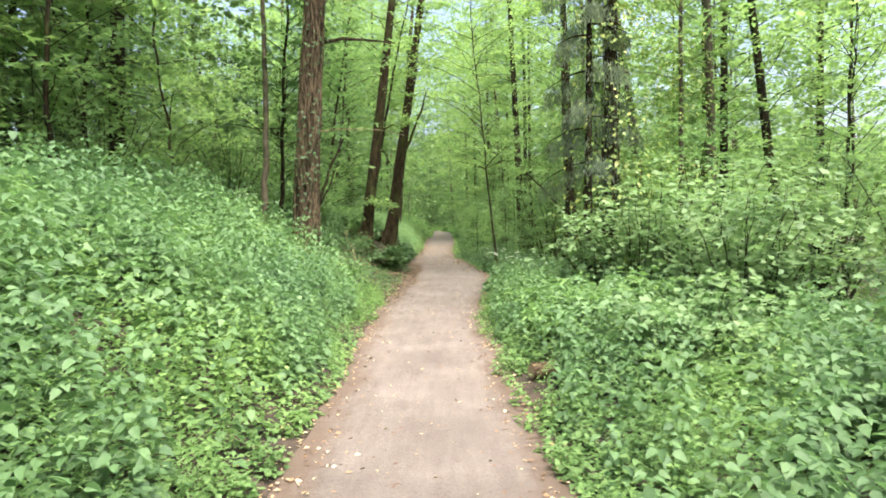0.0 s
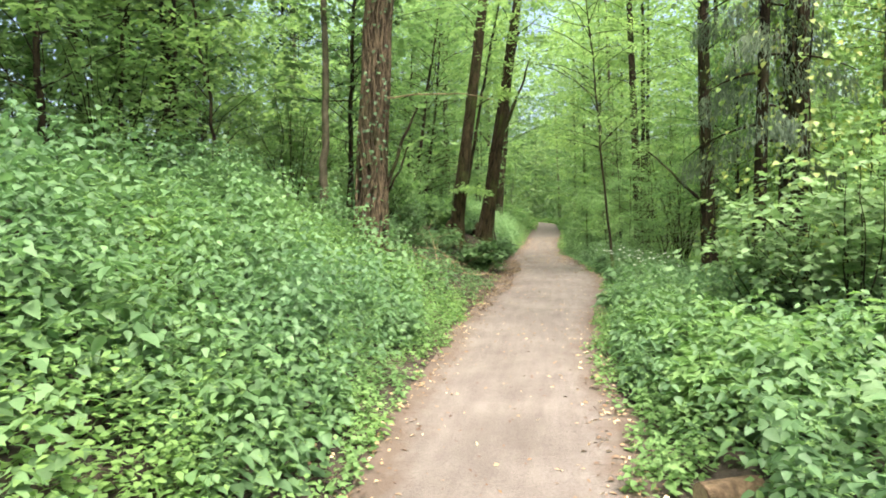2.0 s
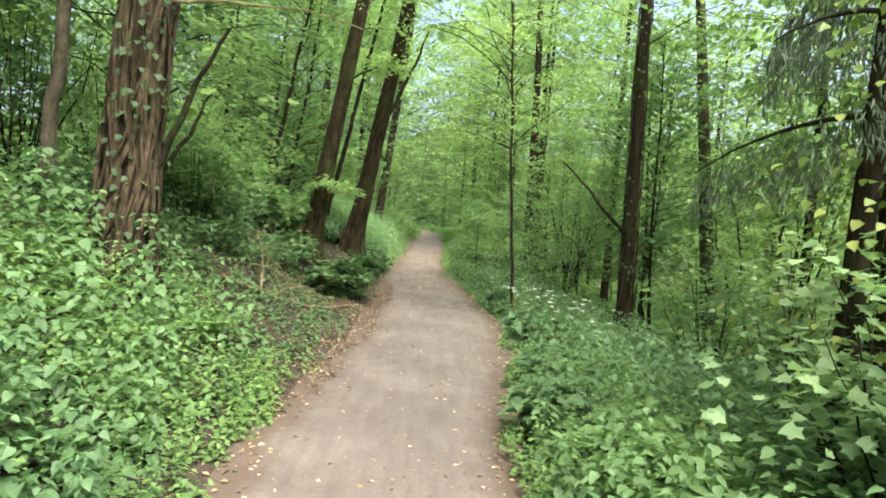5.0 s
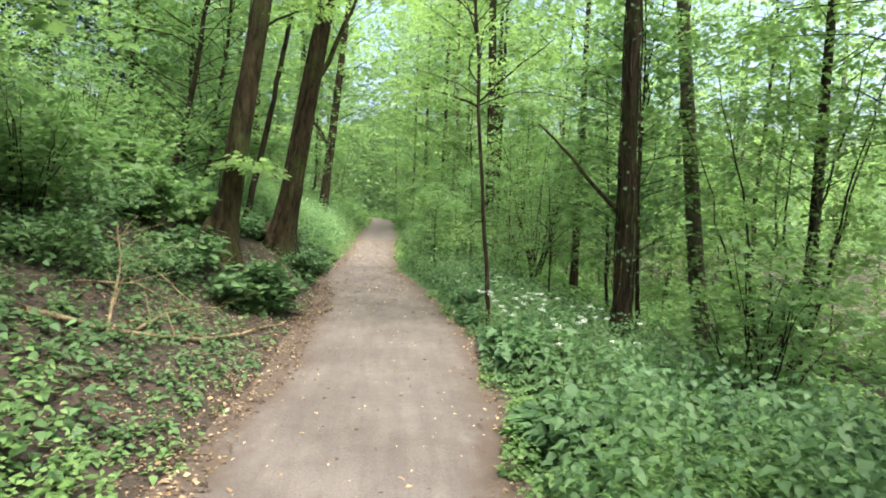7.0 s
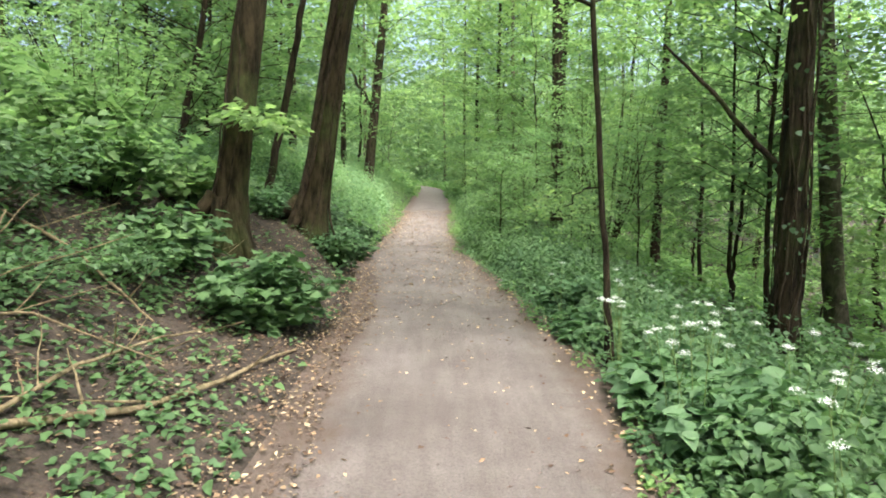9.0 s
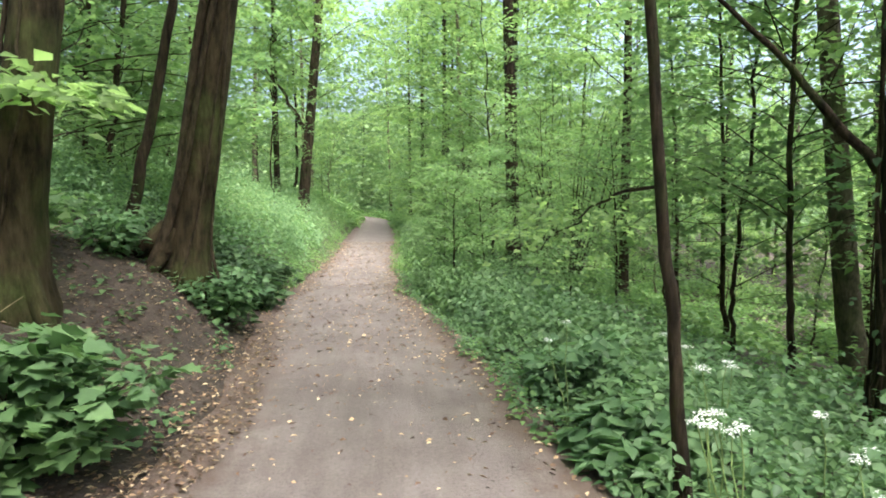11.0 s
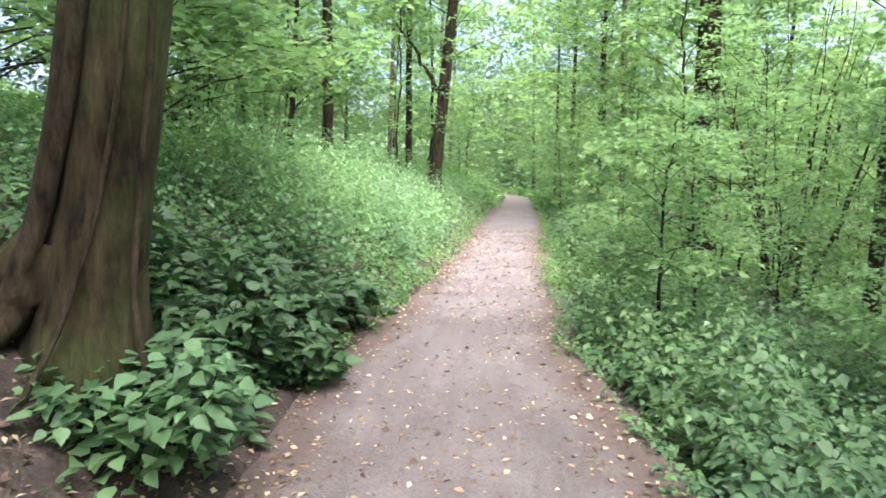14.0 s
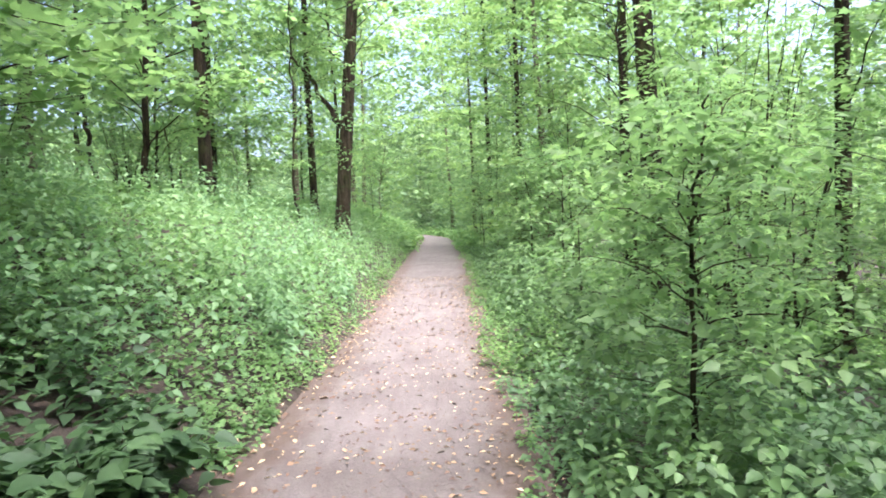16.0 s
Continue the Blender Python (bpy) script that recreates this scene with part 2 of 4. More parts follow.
# glowing pale ring standing in for hazy woodland, far beyond the last trees
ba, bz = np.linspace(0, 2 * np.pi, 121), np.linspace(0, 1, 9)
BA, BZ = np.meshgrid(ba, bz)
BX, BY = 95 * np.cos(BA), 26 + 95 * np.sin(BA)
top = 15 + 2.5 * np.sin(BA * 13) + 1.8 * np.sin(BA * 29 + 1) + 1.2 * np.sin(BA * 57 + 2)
backdrop = tagged(new("backdrop", grid_mesh("backdrop", BX, BY, -10 + BZ * (top + 10), distance_material())), "glowing pale green backdrop standing in for hazy distant woodland", "distance", kind="structure")

# the path lies a little proud of the soil, with ragged edges
py = np.concatenate([np.arange(-8, 45, 0.12), np.arange(45, 88, 0.6)])
ps = np.linspace(0, 1, 25)
PL = left_edge(py) + 0.09 * wave(py, 0 * py, 1.3, 1.0) + 0.04 * wave(py, 0 * py, 5.0, 3.0) - 0.12
PR = right_edge(py) + 0.09 * wave(py, 0 * py, 1.3, 5.0) + 0.04 * wave(py, 0 * py, 5.0, 8.0) + 0.12
PX = PL[:, None] + (PR - PL)[:, None] * ps[None, :]
PY = np.repeat(py[:, None], 25, 1)
PZ = 0.024 - 0.03 * (2 * np.abs(ps - 0.5))[None, :] ** 4 + 0.006 * wave(PX, PY, 2.0)
path_mesh = grid_mesh("path", PX, PY, PZ, EARTH)
margin = path_mesh.attributes.new("margin", "FLOAT", "POINT")
margin.data.foreach_set("value", np.clip((2 * np.abs(PX - (PL + PR)[:, None] / 2 - 0.05) / (PR - PL)[:, None]) ** 2.2, 0, 1).ravel().astype(np.float32))
path = tagged(new("path", path_mesh), "pinkish-grey trodden earth footpath scattered with dead leaves", "path", kind="structure")


# ---------------------------------------------------------------- leaves
HEART = (np.array([(0, 0, 0), (-.5, .2, .07), (.5, .2, .07), (-.38, .58, .05), (.38, .58, .05), (0, 1, -.14), (0, .42, -.03)]),
         np.array([(0, 6, 1), (1, 6, 3), (3, 6, 5), (0, 2, 6), (2, 4, 6), (4, 5, 6)]))
LANCE = (np.array([(0, 0, 0), (-.5, .45, .09), (0, 1, -.08), (.5, .45, .09)]), np.array([(0, 2, 1), (0, 3, 2)]))
TOOTHED = (np.array([(0, 0, 0), (-.3, .04, .05), (-.5, .26, .08), (-.4, .52, .06), (-.2, .8, .0), (0, 1.04, -.12), (.2, .8, .0), (.4, .52, .06), (.5, .26, .08), (.3, .04, .05), (0, .42, -.03)]),
           np.array([(i, 10, (i + 1) % 10) for i in range(10)]))
OVATE = (np.array([(0, 0, 0), (-.5, .36, .08), (.5, .36, .08), (0, 1, -.1), (0, .45, -.02)]), np.array([(0, 4, 1), (1, 4, 3), (0, 2, 4), (2, 3, 4)]))
LOBED = (np.array([(0, 0, 0), (-.55, .12, .05), (-.36, .4, 0), (-.5, .7, .03), (-.23, .74, 0), (0, 1.05, -.1), (.23, .74, 0), (.5, .7, .03), (.36, .4, 0), (.55, .12, .05), (0, .4, -.04)]),
         np.array([(0, 10, 1), (1, 10, 2), (2, 10, 3), (3, 10, 4), (4, 10, 5), (5, 10, 6), (6, 10, 7), (7, 10, 8), (8, 10, 9), (9, 10, 0)]))


def unit(v):
    return v / np.maximum(np.linalg.norm(v, axis=-1, keepdims=True), 1e-9)


def blades(name, P, D, N, L, W, mat, shape=LANCE):
    """One mesh of many leaves: root P, direction D, upper side N, length L, width over length W."""
    P, D, N = np.asarray(P, float), unit(np.asarray(D, float)), np.asarray(N, float)
    N = unit(N - (N * D).sum(-1, keepdims=True) * D)
    S = np.cross(D, N)
    T, F = shape
    L, W = np.broadcast_to(L, len(P))[:, None, None], np.broadcast_to(W, len(P))[:, None, None]
    V = P[:, None] + L * (W * T[None, :, :1] * S[:, None] + T[None, :, 1:2] * D[:, None] + T[None, :, 2:] * N[:, None])
    faces = (F[None] + (np.arange(len(P)) * len(T))[:, None, None]).reshape(-1, 3)
    return mesh_from(name, V.reshape(-1, 3), faces, mat)


def around(n, tilt=0.0):
    a = rng.uniform(0, 2 * np.pi, n)
    return np.stack([np.cos(a), np.sin(a), rng.normal(tilt, 0.25, n)], -1)


def upward(n, spread=0.4):
    v = rng.normal(0, spread, (n, 3))
    v[:, 2] = 1
    return v


CLEAR = [(0.84, 5.68, 0.27), (0.76, 5.4, 0.24), (0.72, 5.1, 0.2)]  # spots that no plant covers


def herbs(name, xy, h, leaf, tiers, whorl, mat, label, category="undergrowth", shape=HEART, width=0.75, droop=-0.1, kind="stuff"):
    """Leafy plants of height h at the places xy: whorls of leaves up an upright stem."""
    for cx, cy, cr in CLEAR:
        away = (xy[:, 0] - cx) ** 2 + (xy[:, 1] - cy) ** 2 > cr * cr
        xy, h = xy[away], h[away]
    n = len(xy)
    z = land(xy[:, 0], xy[:, 1])
    lean = rng.normal(0, 0.16, (n, 2))
    az = rng.uniform(0, 2 * np.pi, n)
    P, D, N, L = [], [], [], []
    for i in range(tiers):
        f = (i + 0.55) / tiers + rng.normal(0, 0.04, n)
        for k in range(whorl):
            a = az + i * 1.4 + k * 2 * np.pi / whorl + rng.normal(0, 0.35, n)
            out = np.stack([np.cos(a), np.sin(a), np.zeros(n)], -1)
            ln = leaf * (1.2 - 0.5 * f) * rng.uniform(0.65, 1.35, n)
            stalk = ln * rng.uniform(0.25, 0.8, n)
            root = np.stack([xy[:, 0] + lean[:, 0] * h * f, xy[:, 1] + lean[:, 1] * h * f, z + h * f], -1) + out * stalk[:, None]
            P.append(root)
            D.append(out + np.array([0, 0, 1]) * rng.normal(droop, 0.28, n)[:, None])
            N.append(upward(n, 0.3) - 0.25 * out)
            L.append(ln)
    ob = new(name, blades(name, np.concatenate(P), np.concatenate(D), np.concatenate(N), np.concatenate(L), width, mat, shape))
    return tagged(ob, label, category, kind=kind)


def sow(x0, x1, y0, y1, density, keep):
    n = int(abs(x1 - x0) * (y1 - y0) * density)
    xy = np.stack([rng.uniform(x0, x1, n), rng.uniform(y0, y1, n)], -1)
    return xy[rng.uniform(0, 1, n) < keep(xy[:, 0], xy[:, 1])]


def sow_left(u0, u1, y0, y1, density, keep):
    """Places by their distance u from the path's left edge."""
    xy = sow(u0, u1, y0, y1, density, lambda u, y: keep(u, y))
    xy[:, 0] = left_edge(xy[:, 1]) + 0.09 * wave(xy[:, 1], 0, 1.3, 1.0) - xy[:, 0]
    return xy


def sow_right(v0, v1, y0, y1, density, keep):
    xy = sow(v0, v1, y0, y1, density, lambda v, y: keep(v, y))
    xy[:, 0] = right_edge(xy[:, 1]) + 0.09 * wave(xy[:, 1], 0, 1.3, 5.0) + xy[:, 0]
    return xy


def bare(u, y):
    """1 where the left bank is worn bare."""
    return step(10.7, 12.6, y + 0.5 * wave(u, y, 1.2, 2.0)) * (1 - step(19.6, 20.6, y)) * (1 - step(3.2, 4.5, u + 0.4 * wave(u, y, 1.5)))


def patch(x, y, k, seed):
    return step(-0.25, 0.35, wave(x, y, k, seed))


# ---------------------------------------------------------------- wood
def tube(points, radii, sides=10, ridges=0.0, seed=0.0, close=True):
    """Vertices and faces of a tapered, slightly uneven tube."""
    pts, radii = np.asarray(points, float), np.asarray(radii, float)
    t = unit(np.gradient(pts, axis=0))
    ref = np.where(np.abs(t[:, 2:3]) > 0.8, [[1.0, 0, 0]], [[0, 0, 1.0]])
    a = unit(np.cross(t, ref))
    b = np.cross(t, a)
    ang = np.linspace(0, 2 * np.pi, sides, endpoint=False)
    s = np.arange(len(pts))[:, None]
    r = radii[:, None] * (1 + ridges * (0.6 * np.sin(ang * 5 + seed + 0.15 * s) + 0.4 * np.sin(ang * 9 - seed * 2 + 0.23 * s)))
    V = pts[:, None] + r[..., None] * (np.cos(ang)[None, :, None] * a[:, None] + np.sin(ang)[None, :, None] * b[:, None])
    i = np.arange(len(pts) * sides).reshape(len(pts), sides)
    j = np.roll(i, -1, 1)
    F = np.stack([i[:-1], j[:-1], j[1:], i[1:]], -1).reshape(-1, 4)
    return V.reshape(-1, 3), F


def join(pieces):
    V, F, o = [], [], 0
    for v, f in pieces:
        V.append(v)
        F.append(f + o)
        o += len(v)
    return np.concatenate(V), np.concatenate(F)


def part(name, me, parent, label=""):
    ob = new(name, me)
    ob.parent = parent
    return tagged(ob, label) if label else ob


def bend(a, b, n=10, sag=0.0, wob=0.03):
    """A slightly crooked line from a to b."""
    a, b = np.asarray(a, float), np.asarray(b, float)
    s = np.linspace(0, 1, n)[:, None]
    ln = np.linalg.norm(b - a)
    off = np.cumsum(rng.normal(0, wob * ln / n ** 0.5, (n, 3)), 0)
    off -= off[-1] * s
    off[0] = 0
    return a + (b - a) * s + off * [1, 1, 0.5] + np.array([0, 0, 1]) * sag * ln * (4 * s * (1 - s))


def spray(centre, n, radius, leaf, flat=0.10, tilt=None):
    """A flat spray of leaves: arrays of root, direction, upper side and length."""
    a, r = rng.uniform(0, 2 * np.pi, n), radius * np.sqrt(rng.uniform(0.02, 1, n))
    out = np.stack([np.cos(a), np.sin(a), np.zeros(n)], -1)
    t = rng.normal(0, 0.22, 2) if tilt is None else tilt
    P = out * r[:, None]
    P[:, 2] = P[:, 0] * t[0] + P[:, 1] * t[1] - 0.12 * r ** 2 / max(radius, 0.1) + rng.normal(0, flat * radius, n)
    D = out + rng.normal(0, 0.6, (n, 3)) * [1, 1, 0.4] + [0, 0, -0.15]
    N = upward(n, 0.35) - np.array([t[0], t[1], 0])
    return P + centre, D, N, leaf * rng.uniform(0.6, 1.3, n)


def foliage(name, sprays, mat, parent, width=0.62, shape=LANCE, label=""):
    P, D, N, L = (np.concatenate(k) for k in zip(*sprays))
    return part(name, blades(name, P, D, N, L, width, mat, shape), parent, label)


def tree(name, x, y, girth, height, lean=(0, 0), bark=None, label="", crown=None, limbs=(), ivy=0, ivy_mat=None, vines=0, flare=0.5, sides=20,
         sink=0.15, twig_parts=True, ropes=(), ivy_spread=0.16, group="", leafmat=None, leafshape=LANCE, leafwidth=0.62, crook=0.012, base_z=None, ridges=0.045, roots=()):
    """A tree: trunk of the given diameter, limbs as (height, reach vector, diameter), crown as (from height, reach, sprays, leaves, leaf length)."""
    bark = bark or BARK
    z0 = float(land(x, y)) if base_z is None else base_z
    ob = tagged(new(name), label, "tree", group)
    ob.location = (x, y, z0)
    hs = np.concatenate([np.linspace(-sink, 1.2, 12), np.linspace(1.5, height, 26)])
    wob = np.cumsum(rng.normal(0, crook, (len(hs), 2)), 0)
    wob[:6] *= 0.3
    if girth > 0.2:
        wob *= 0.4
    core = np.stack([lean[0] * hs + wob[:, 0], lean[1] * hs + wob[:, 1], hs], -1)
    rad = girth / 2 * (1 - 0.75 * np.clip(hs / height, 0, 1)) * (1 + flare * np.exp(-np.clip(hs, 0, 9) / 0.3))
    stem = [tube(core, rad, sides, ridges, rng.uniform(0, 6))]

    def on(h):
        return np.array([np.interp(h, hs, core[:, 0]), np.interp(h, hs, core[:, 1]), h])

    hung = []
    for h, reach, d, *skin in limbs:
        a = on(h)
        line = bend(a, a + np.asarray(reach, float), 12, 0.05, 0.05)
        if crown and d < 0.06 and not skin:
            hung += [spray(line[q] + rng.normal(0, 0.05, 3), 34, 0.4, crown[4]) for q in (4, 6, 7, 8, 9, 10, 11)]
        part("limb", mesh_from("limb", *tube(line, np.linspace(d / 2, d / 7, 12), 8, 0.05), skin[0] if skin else bark, True), ob)
    for a, out, thick in roots:
        q = np.linspace(0, 1, 12)
        dist = girth * 0.3 + out * q
        px, py = dist * np.cos(a + 0.25 * q), dist * np.sin(a + 0.25 * q)
        drop = land(x + px, y + py) - z0 + 0.5 * (1 - q) ** 2.2 - 0.03 * q
        part("root", mesh_from("root", *tube(np.stack([px, py, drop], -1), thick * (1 - 0.75 * q), 10, 0.1, a), bark, True), ob, "mossy spreading root")
    for a0, a1, thick in ropes:
        h = np.linspace(-0.1, 6.0, 44)
        a = a0 + (a1 - a0) * h / 5 + 0.12 * np.sin(h * 2.3 + a0 * 5)
        rr = np.interp(h, hs, rad) + thick * 0.85 + 0.14 * np.exp(-np.clip(h, 0, 9) / 0.35)
        line = np.stack([np.interp(h, hs, core[:, 0]) + rr * np.cos(a), np.interp(h, hs, core[:, 1]) + rr * np.sin(a), h], -1)
        part("ivy_stem", mesh_from("ivy_stem", *tube(line, thick * (1 - 0.07 * h), 10, 0.12, a0), VINE, True), ob, "thick brown climbing ivy stem")
    if vines:
        made = []
        for k in range(vines):
            a0, tw = rng.uniform(0, 6.28), rng.normal(0, 0.3)
            h = np.linspace(-0.05, min(height * 0.5, 7.0), 34)
            a = a0 + tw * h + 0.3 * np.sin(h * rng.uniform(1, 4) + a0) + 0.1 * np.sin(h * 9 + a0 * 7)
            rr = np.interp(h, hs, rad) * 1.03 + 0.008 + 0.02 * np.abs(np.sin(h * 2.1 + a0 * 3))
            line = np.stack([np.interp(h, hs, core[:, 0]) + rr * np.cos(a), np.interp(h, hs, core[:, 1]) + rr * np.sin(a), h], -1)
            r0 = rng.uniform(0.006, 0.024) * (girth / 0.4)
            made.append(tube(line, r0 * (1 - 0.4 * h / h[-1]), 6))
        part("vine", mesh_from("vine", *join(made), VINE_PALE if bark is BARK else VINE, True), ob, "brown climbing ivy stems")
    if ivy:
        h = rng.uniform(0.1, min(height * 0.55, 8.0), ivy)
        keep = wave(h * 1.3, h * 0 + x, 1.4, y) + rng.uniform(-0.8, 0.9, ivy) > -0.15
        h = h[keep]
        a = rng.uniform(0, 6.28, len(h))
        out = np.stack([np.cos(a), np.sin(a), np.zeros(len(h))], -1)
        c = np.stack([np.interp(h, hs, core[:, 0]), np.interp(h, hs, core[:, 1]), h], -1)
        P = c + out * (np.interp(h, hs, rad) + rng.uniform(0.0, ivy_spread, len(h)) * min(1, girth / 0.3))[:, None]
        D = out * 0.7 + np.array([0, 0, -0.8]) + rng.normal(0, 0.4, (len(h), 3))
        part("ivy", blades("ivy", P, D, out + [0, 0, 0.5] + rng.normal(0, 0.3, (len(h), 3)), rng.uniform(0.035, 0.075, len(h)), 0.9, ivy_mat or IVY, HEART), ob, "glossy ivy leaves")
    if crown:
        h0, reach, count, leaves, leaf = crown
        sprays, twigs = hung, []
        for k in range(count):
            f = (k + rng.uniform(0, 1)) / count
            h = h0 + (height - h0) * f
            a = k * 2.4 + rng.normal(0, 0.4)
            r = reach * (0.35 + 0.65 * math.sin(math.pi * min(1, 0.25 + 0.72 * f))) * rng.uniform(0.5, 1.1)
            root = on(h * 0.96)
            tip = root + np.array([math.cos(a) * r, math.sin(a) * r, r * rng.normal(0.3, 0.22)])
            twigs.append(tube(bend(root, tip, 6, 0.1, 0.08), np.linspace(0.004 + 0.0034 * r, 0.0015, 6), 4 if twig_parts else 3))
            for q in (0.45, 0.72, 1.0):
                c = root + (tip - root) * q + rng.normal(0, 0.12, 3)
                sprays.append(spray(c, int(leaves * 1.3), rng.uniform(0.28, 0.5) * (0.55 + 0.28 * r), leaf))
        if twig_parts:
            for v, f in twigs:
                part("branch", mesh_from("branch", v, f, bark, True), ob)
        else:
            stem += twigs
        foliage("crown", sprays, leafmat or BEECH, ob, leafwidth, leafshape)
    trunk = part("trunk", mesh_from("trunk", *join(stem), bark, True), ob)
    for c in [c for c in ob.children if c.name.split(".")[0] in ("ivy", "vine", "ivy_stem")]:
        c.parent = trunk  # what clings to the trunk
    return ob


def shrub(name, x, y, radius, height, stems, leaves, leaf, mat, label, shape=LANCE, width=0.6, category="shrub", bark=None, group="", flat=0.28, spread=0.3):
    z0 = float(land(x, y))
    ob = tagged(new(name), label, category, group)
    ob.location = (x, y, z0)
    sticks, sprays = [], []
    for k in range(stems):
        a = k * 2.4 + rng.normal(0, 0.5)
        r = radius * rng.uniform(0.25, 1.0)
        tip = np.array([math.cos(a) * r, math.sin(a) * r, height * rng.uniform(0.65, 1.0) * (1 - 0.35 * (r / radius) ** 2)])
        line = bend((0.1 * math.cos(a), 0.1 * math.sin(a), -0.05), tip, 8, 0.08, 0.05)
        sticks.append(tube(line, np.linspace(0.005 + 0.0032 * height, 0.002, 8), 5))
        for q in (2, 3, 4, 5, 6, 7):
            sprays.append(spray(line[q] + rng.normal(0, 0.06, 3) * height, leaves, rng.uniform(spread * 0.47, spread) * radius ** 0.5, leaf, flat))
    for v, f in sticks:
        part("stem", mesh_from("stem", v, f, bark or BARK_DARK, True), ob)
    foliage("leaves", sprays, mat, ob, width, shape)
    return ob

# ---------------------------------------------------------------- the big trees beside the path
tree("old_tree", -2.68, 11.5, 0.42, 14, (0.085, 0.01), BARK, "large tree with deeply furrowed brown bark on the bank",
     (5.2, 3.4, 56, 35, 0.123), [(2.35, (1.8, -0.15, -0.1), 0.03, STICK), (4.0, (1.5, 0.4, 0.1), 0.09), (0.35, (0.75, 0.15, 1.9), 0.1, BARK_DARK), (0.6, (0.6, 0.3, 1.2), 0.06, BARK_DARK)], 2000, SHADE_IVY, 58, 0.6, 28, ridges=0.09, ivy_spread=0.22)
tree("slim_tree", -3.5, 11.8, 0.13, 9, (0.01, 0), BARK_PALE, "slender pale grey tree standing beside the furrowed trunk", (5.0, 1.8, 15, 28, 0.123))
tree("leaning_tree", -2.4, 18.25, 0.34, 15, (0.135, 0.02), BARK_SMOOTH, "dark leaning tree with mossy spreading roots above the path",
     (4.8, 3.6, 44, 35, 0.125), [(3.4, (0.9, 0.3, 0.5), 0.05), (1.25, (0.5, -0.55, 0.1), 0.012)], 0, IVY, 3, 0.9, 24, ridges=0.03, roots=[(3.6, 0.6, 0.1), (4.6, 0.45, 0.1), (5.7, 0.5, 0.09)])
tree("vine_clad_tree", -1.87, 20.2, 0.35, 16, (0.16, 0.0), BARK_SMOOTH, "leaning tree wrapped in thick ivy stems with a mossy flared base",
     (4.8, 3.5, 34, 35, 0.125), [(2.9, (0.95, 0.2, 2.4), 0.12)], 0, IVY, 0, 0.85, 28, ridges=0.025, roots=[(3.5, 0.7, 0.12), (4.1, 0.4, 0.1), (5.4, 0.4, 0.1), (2.8, 0.6, 0.1)],
     ropes=[(3.6, 5.6, 0.036), (3.75, 4.3, 0.05), (3.3, 3.8, 0.03), (4.9, 6.0, 0.013), (6.0, 5.1, 0.016)])
tree("young_tree", -2.75, 21.0, 0.13, 9, (0.22, 0.05), BARK_DARK, "thin leaning young tree between two large trunks", (4.5, 1.8, 12, 25, 0.123), flare=0.3)
tree("crooked_tree", 1.4, 16.3, 0.056, 8.5, (-0.085, 0.01), BARK_DARK, "thin crooked dark tree with a drooping low branch beside the path",
     (3.0, 2.2, 46, 34, 0.065), [(1.5, (-0.05, 1.7, -0.4), 0.017), (2.9, (-0.75, 0.3, 0.25), 0.035), (2.95, (0.9, -0.2, 0.8), 0.03)], flare=0.9, crook=0.011)
tree("ivy_tree", 3.72, 17.75, 0.28, 15, (-0.02, 0.0), BARK_DARK, "dark straight tree with loose ivy stems and one long side limb",
     (5.6, 3.2, 30, 32, 0.125), [(1.95, (-1.35, 0.3, 1.5), 0.085)], 420, SHADE_IVY, 16, 0.25, 24, ivy_spread=0.16, ridges=0.025)
tree("grey_tree", 8.1, 23.2, 0.42, 18, (-0.13, 0.0), BARK_PALE, "tall grey-green tree leaning over the sloping ground", (6.5, 4.0, 40, 36, 0.16))
tree("pale_ivy_tree", 2.6, 9.7, 0.25, 13, (0.01, 0.0), BARK_DARK, "dark trunk thickly grown with pale yellowish ivy leaves",
     (5.5, 2.6, 20, 32, 0.123), (), 6500, IVY_PALE, vines=6, flare=0.2, ivy_spread=1.1)
tree("tall_tree", 4.05, 31.5, 0.42, 20, (-0.035, 0.0), BARK_DARK, "tall straight dark tree beyond the verge", (7.5, 3.8, 40, 36, 0.16), (), 160)
for hx, hy in [(4.9, 36.0), (-4.7, 43.5), (3.5, 46.0), (-5.2, 34.0), (7.2, 31.0), (2.9, 54.0)]:
    tree("tall_tree", hx, hy, 0.3, 18, (0.0, 0.0), BARK_DARK, "tall slender tree with a high spreading crown", (6.0, 4.6, 64, 36, 0.18), group="tall trees beyond")
tree("forked_tree", -2.95, 38.5, 0.45, 17, (0.1, 0.0), BARK, "stout forked tree standing on the bank", (4.5, 4.4, 80, 41, 0.17), [(3.0, (-1.6, 0, 2.6), 0.2)], 120)
tree("grey_tree", 5.9, 13.3, 0.24, 14, (-0.03, 0.0), BARK_PALE, "slender grey trunk behind leafy shrubs", (5.0, 2.8, 22, 35, 0.134))
tree("thin_tree", 4.9, 12.4, 0.13, 10, (0.0, 0.0), BARK_PALE, "thin upright grey stem in the thicket", (4.5, 2.0, 15, 28, 0.123), (), 2600, IVY_PALE, ivy_spread=1.6)
tree("sloping_tree", 8.3, 14.5, 0.28, 14, (-0.12, 0.0), BARK_DARK, "dark ivy-hung tree leaning towards the path", (5.5, 3.2, 22, 38, 0.146), [(3.0, (1.0, 0, 1.6), 0.06)], 500)
tree("thin_tree", 9.2, 14.0, 0.12, 10, (0.02, 0.0), BARK_DARK, "thin dark stem in bright undergrowth", (4.0, 2.2, 17, 28, 0.134))
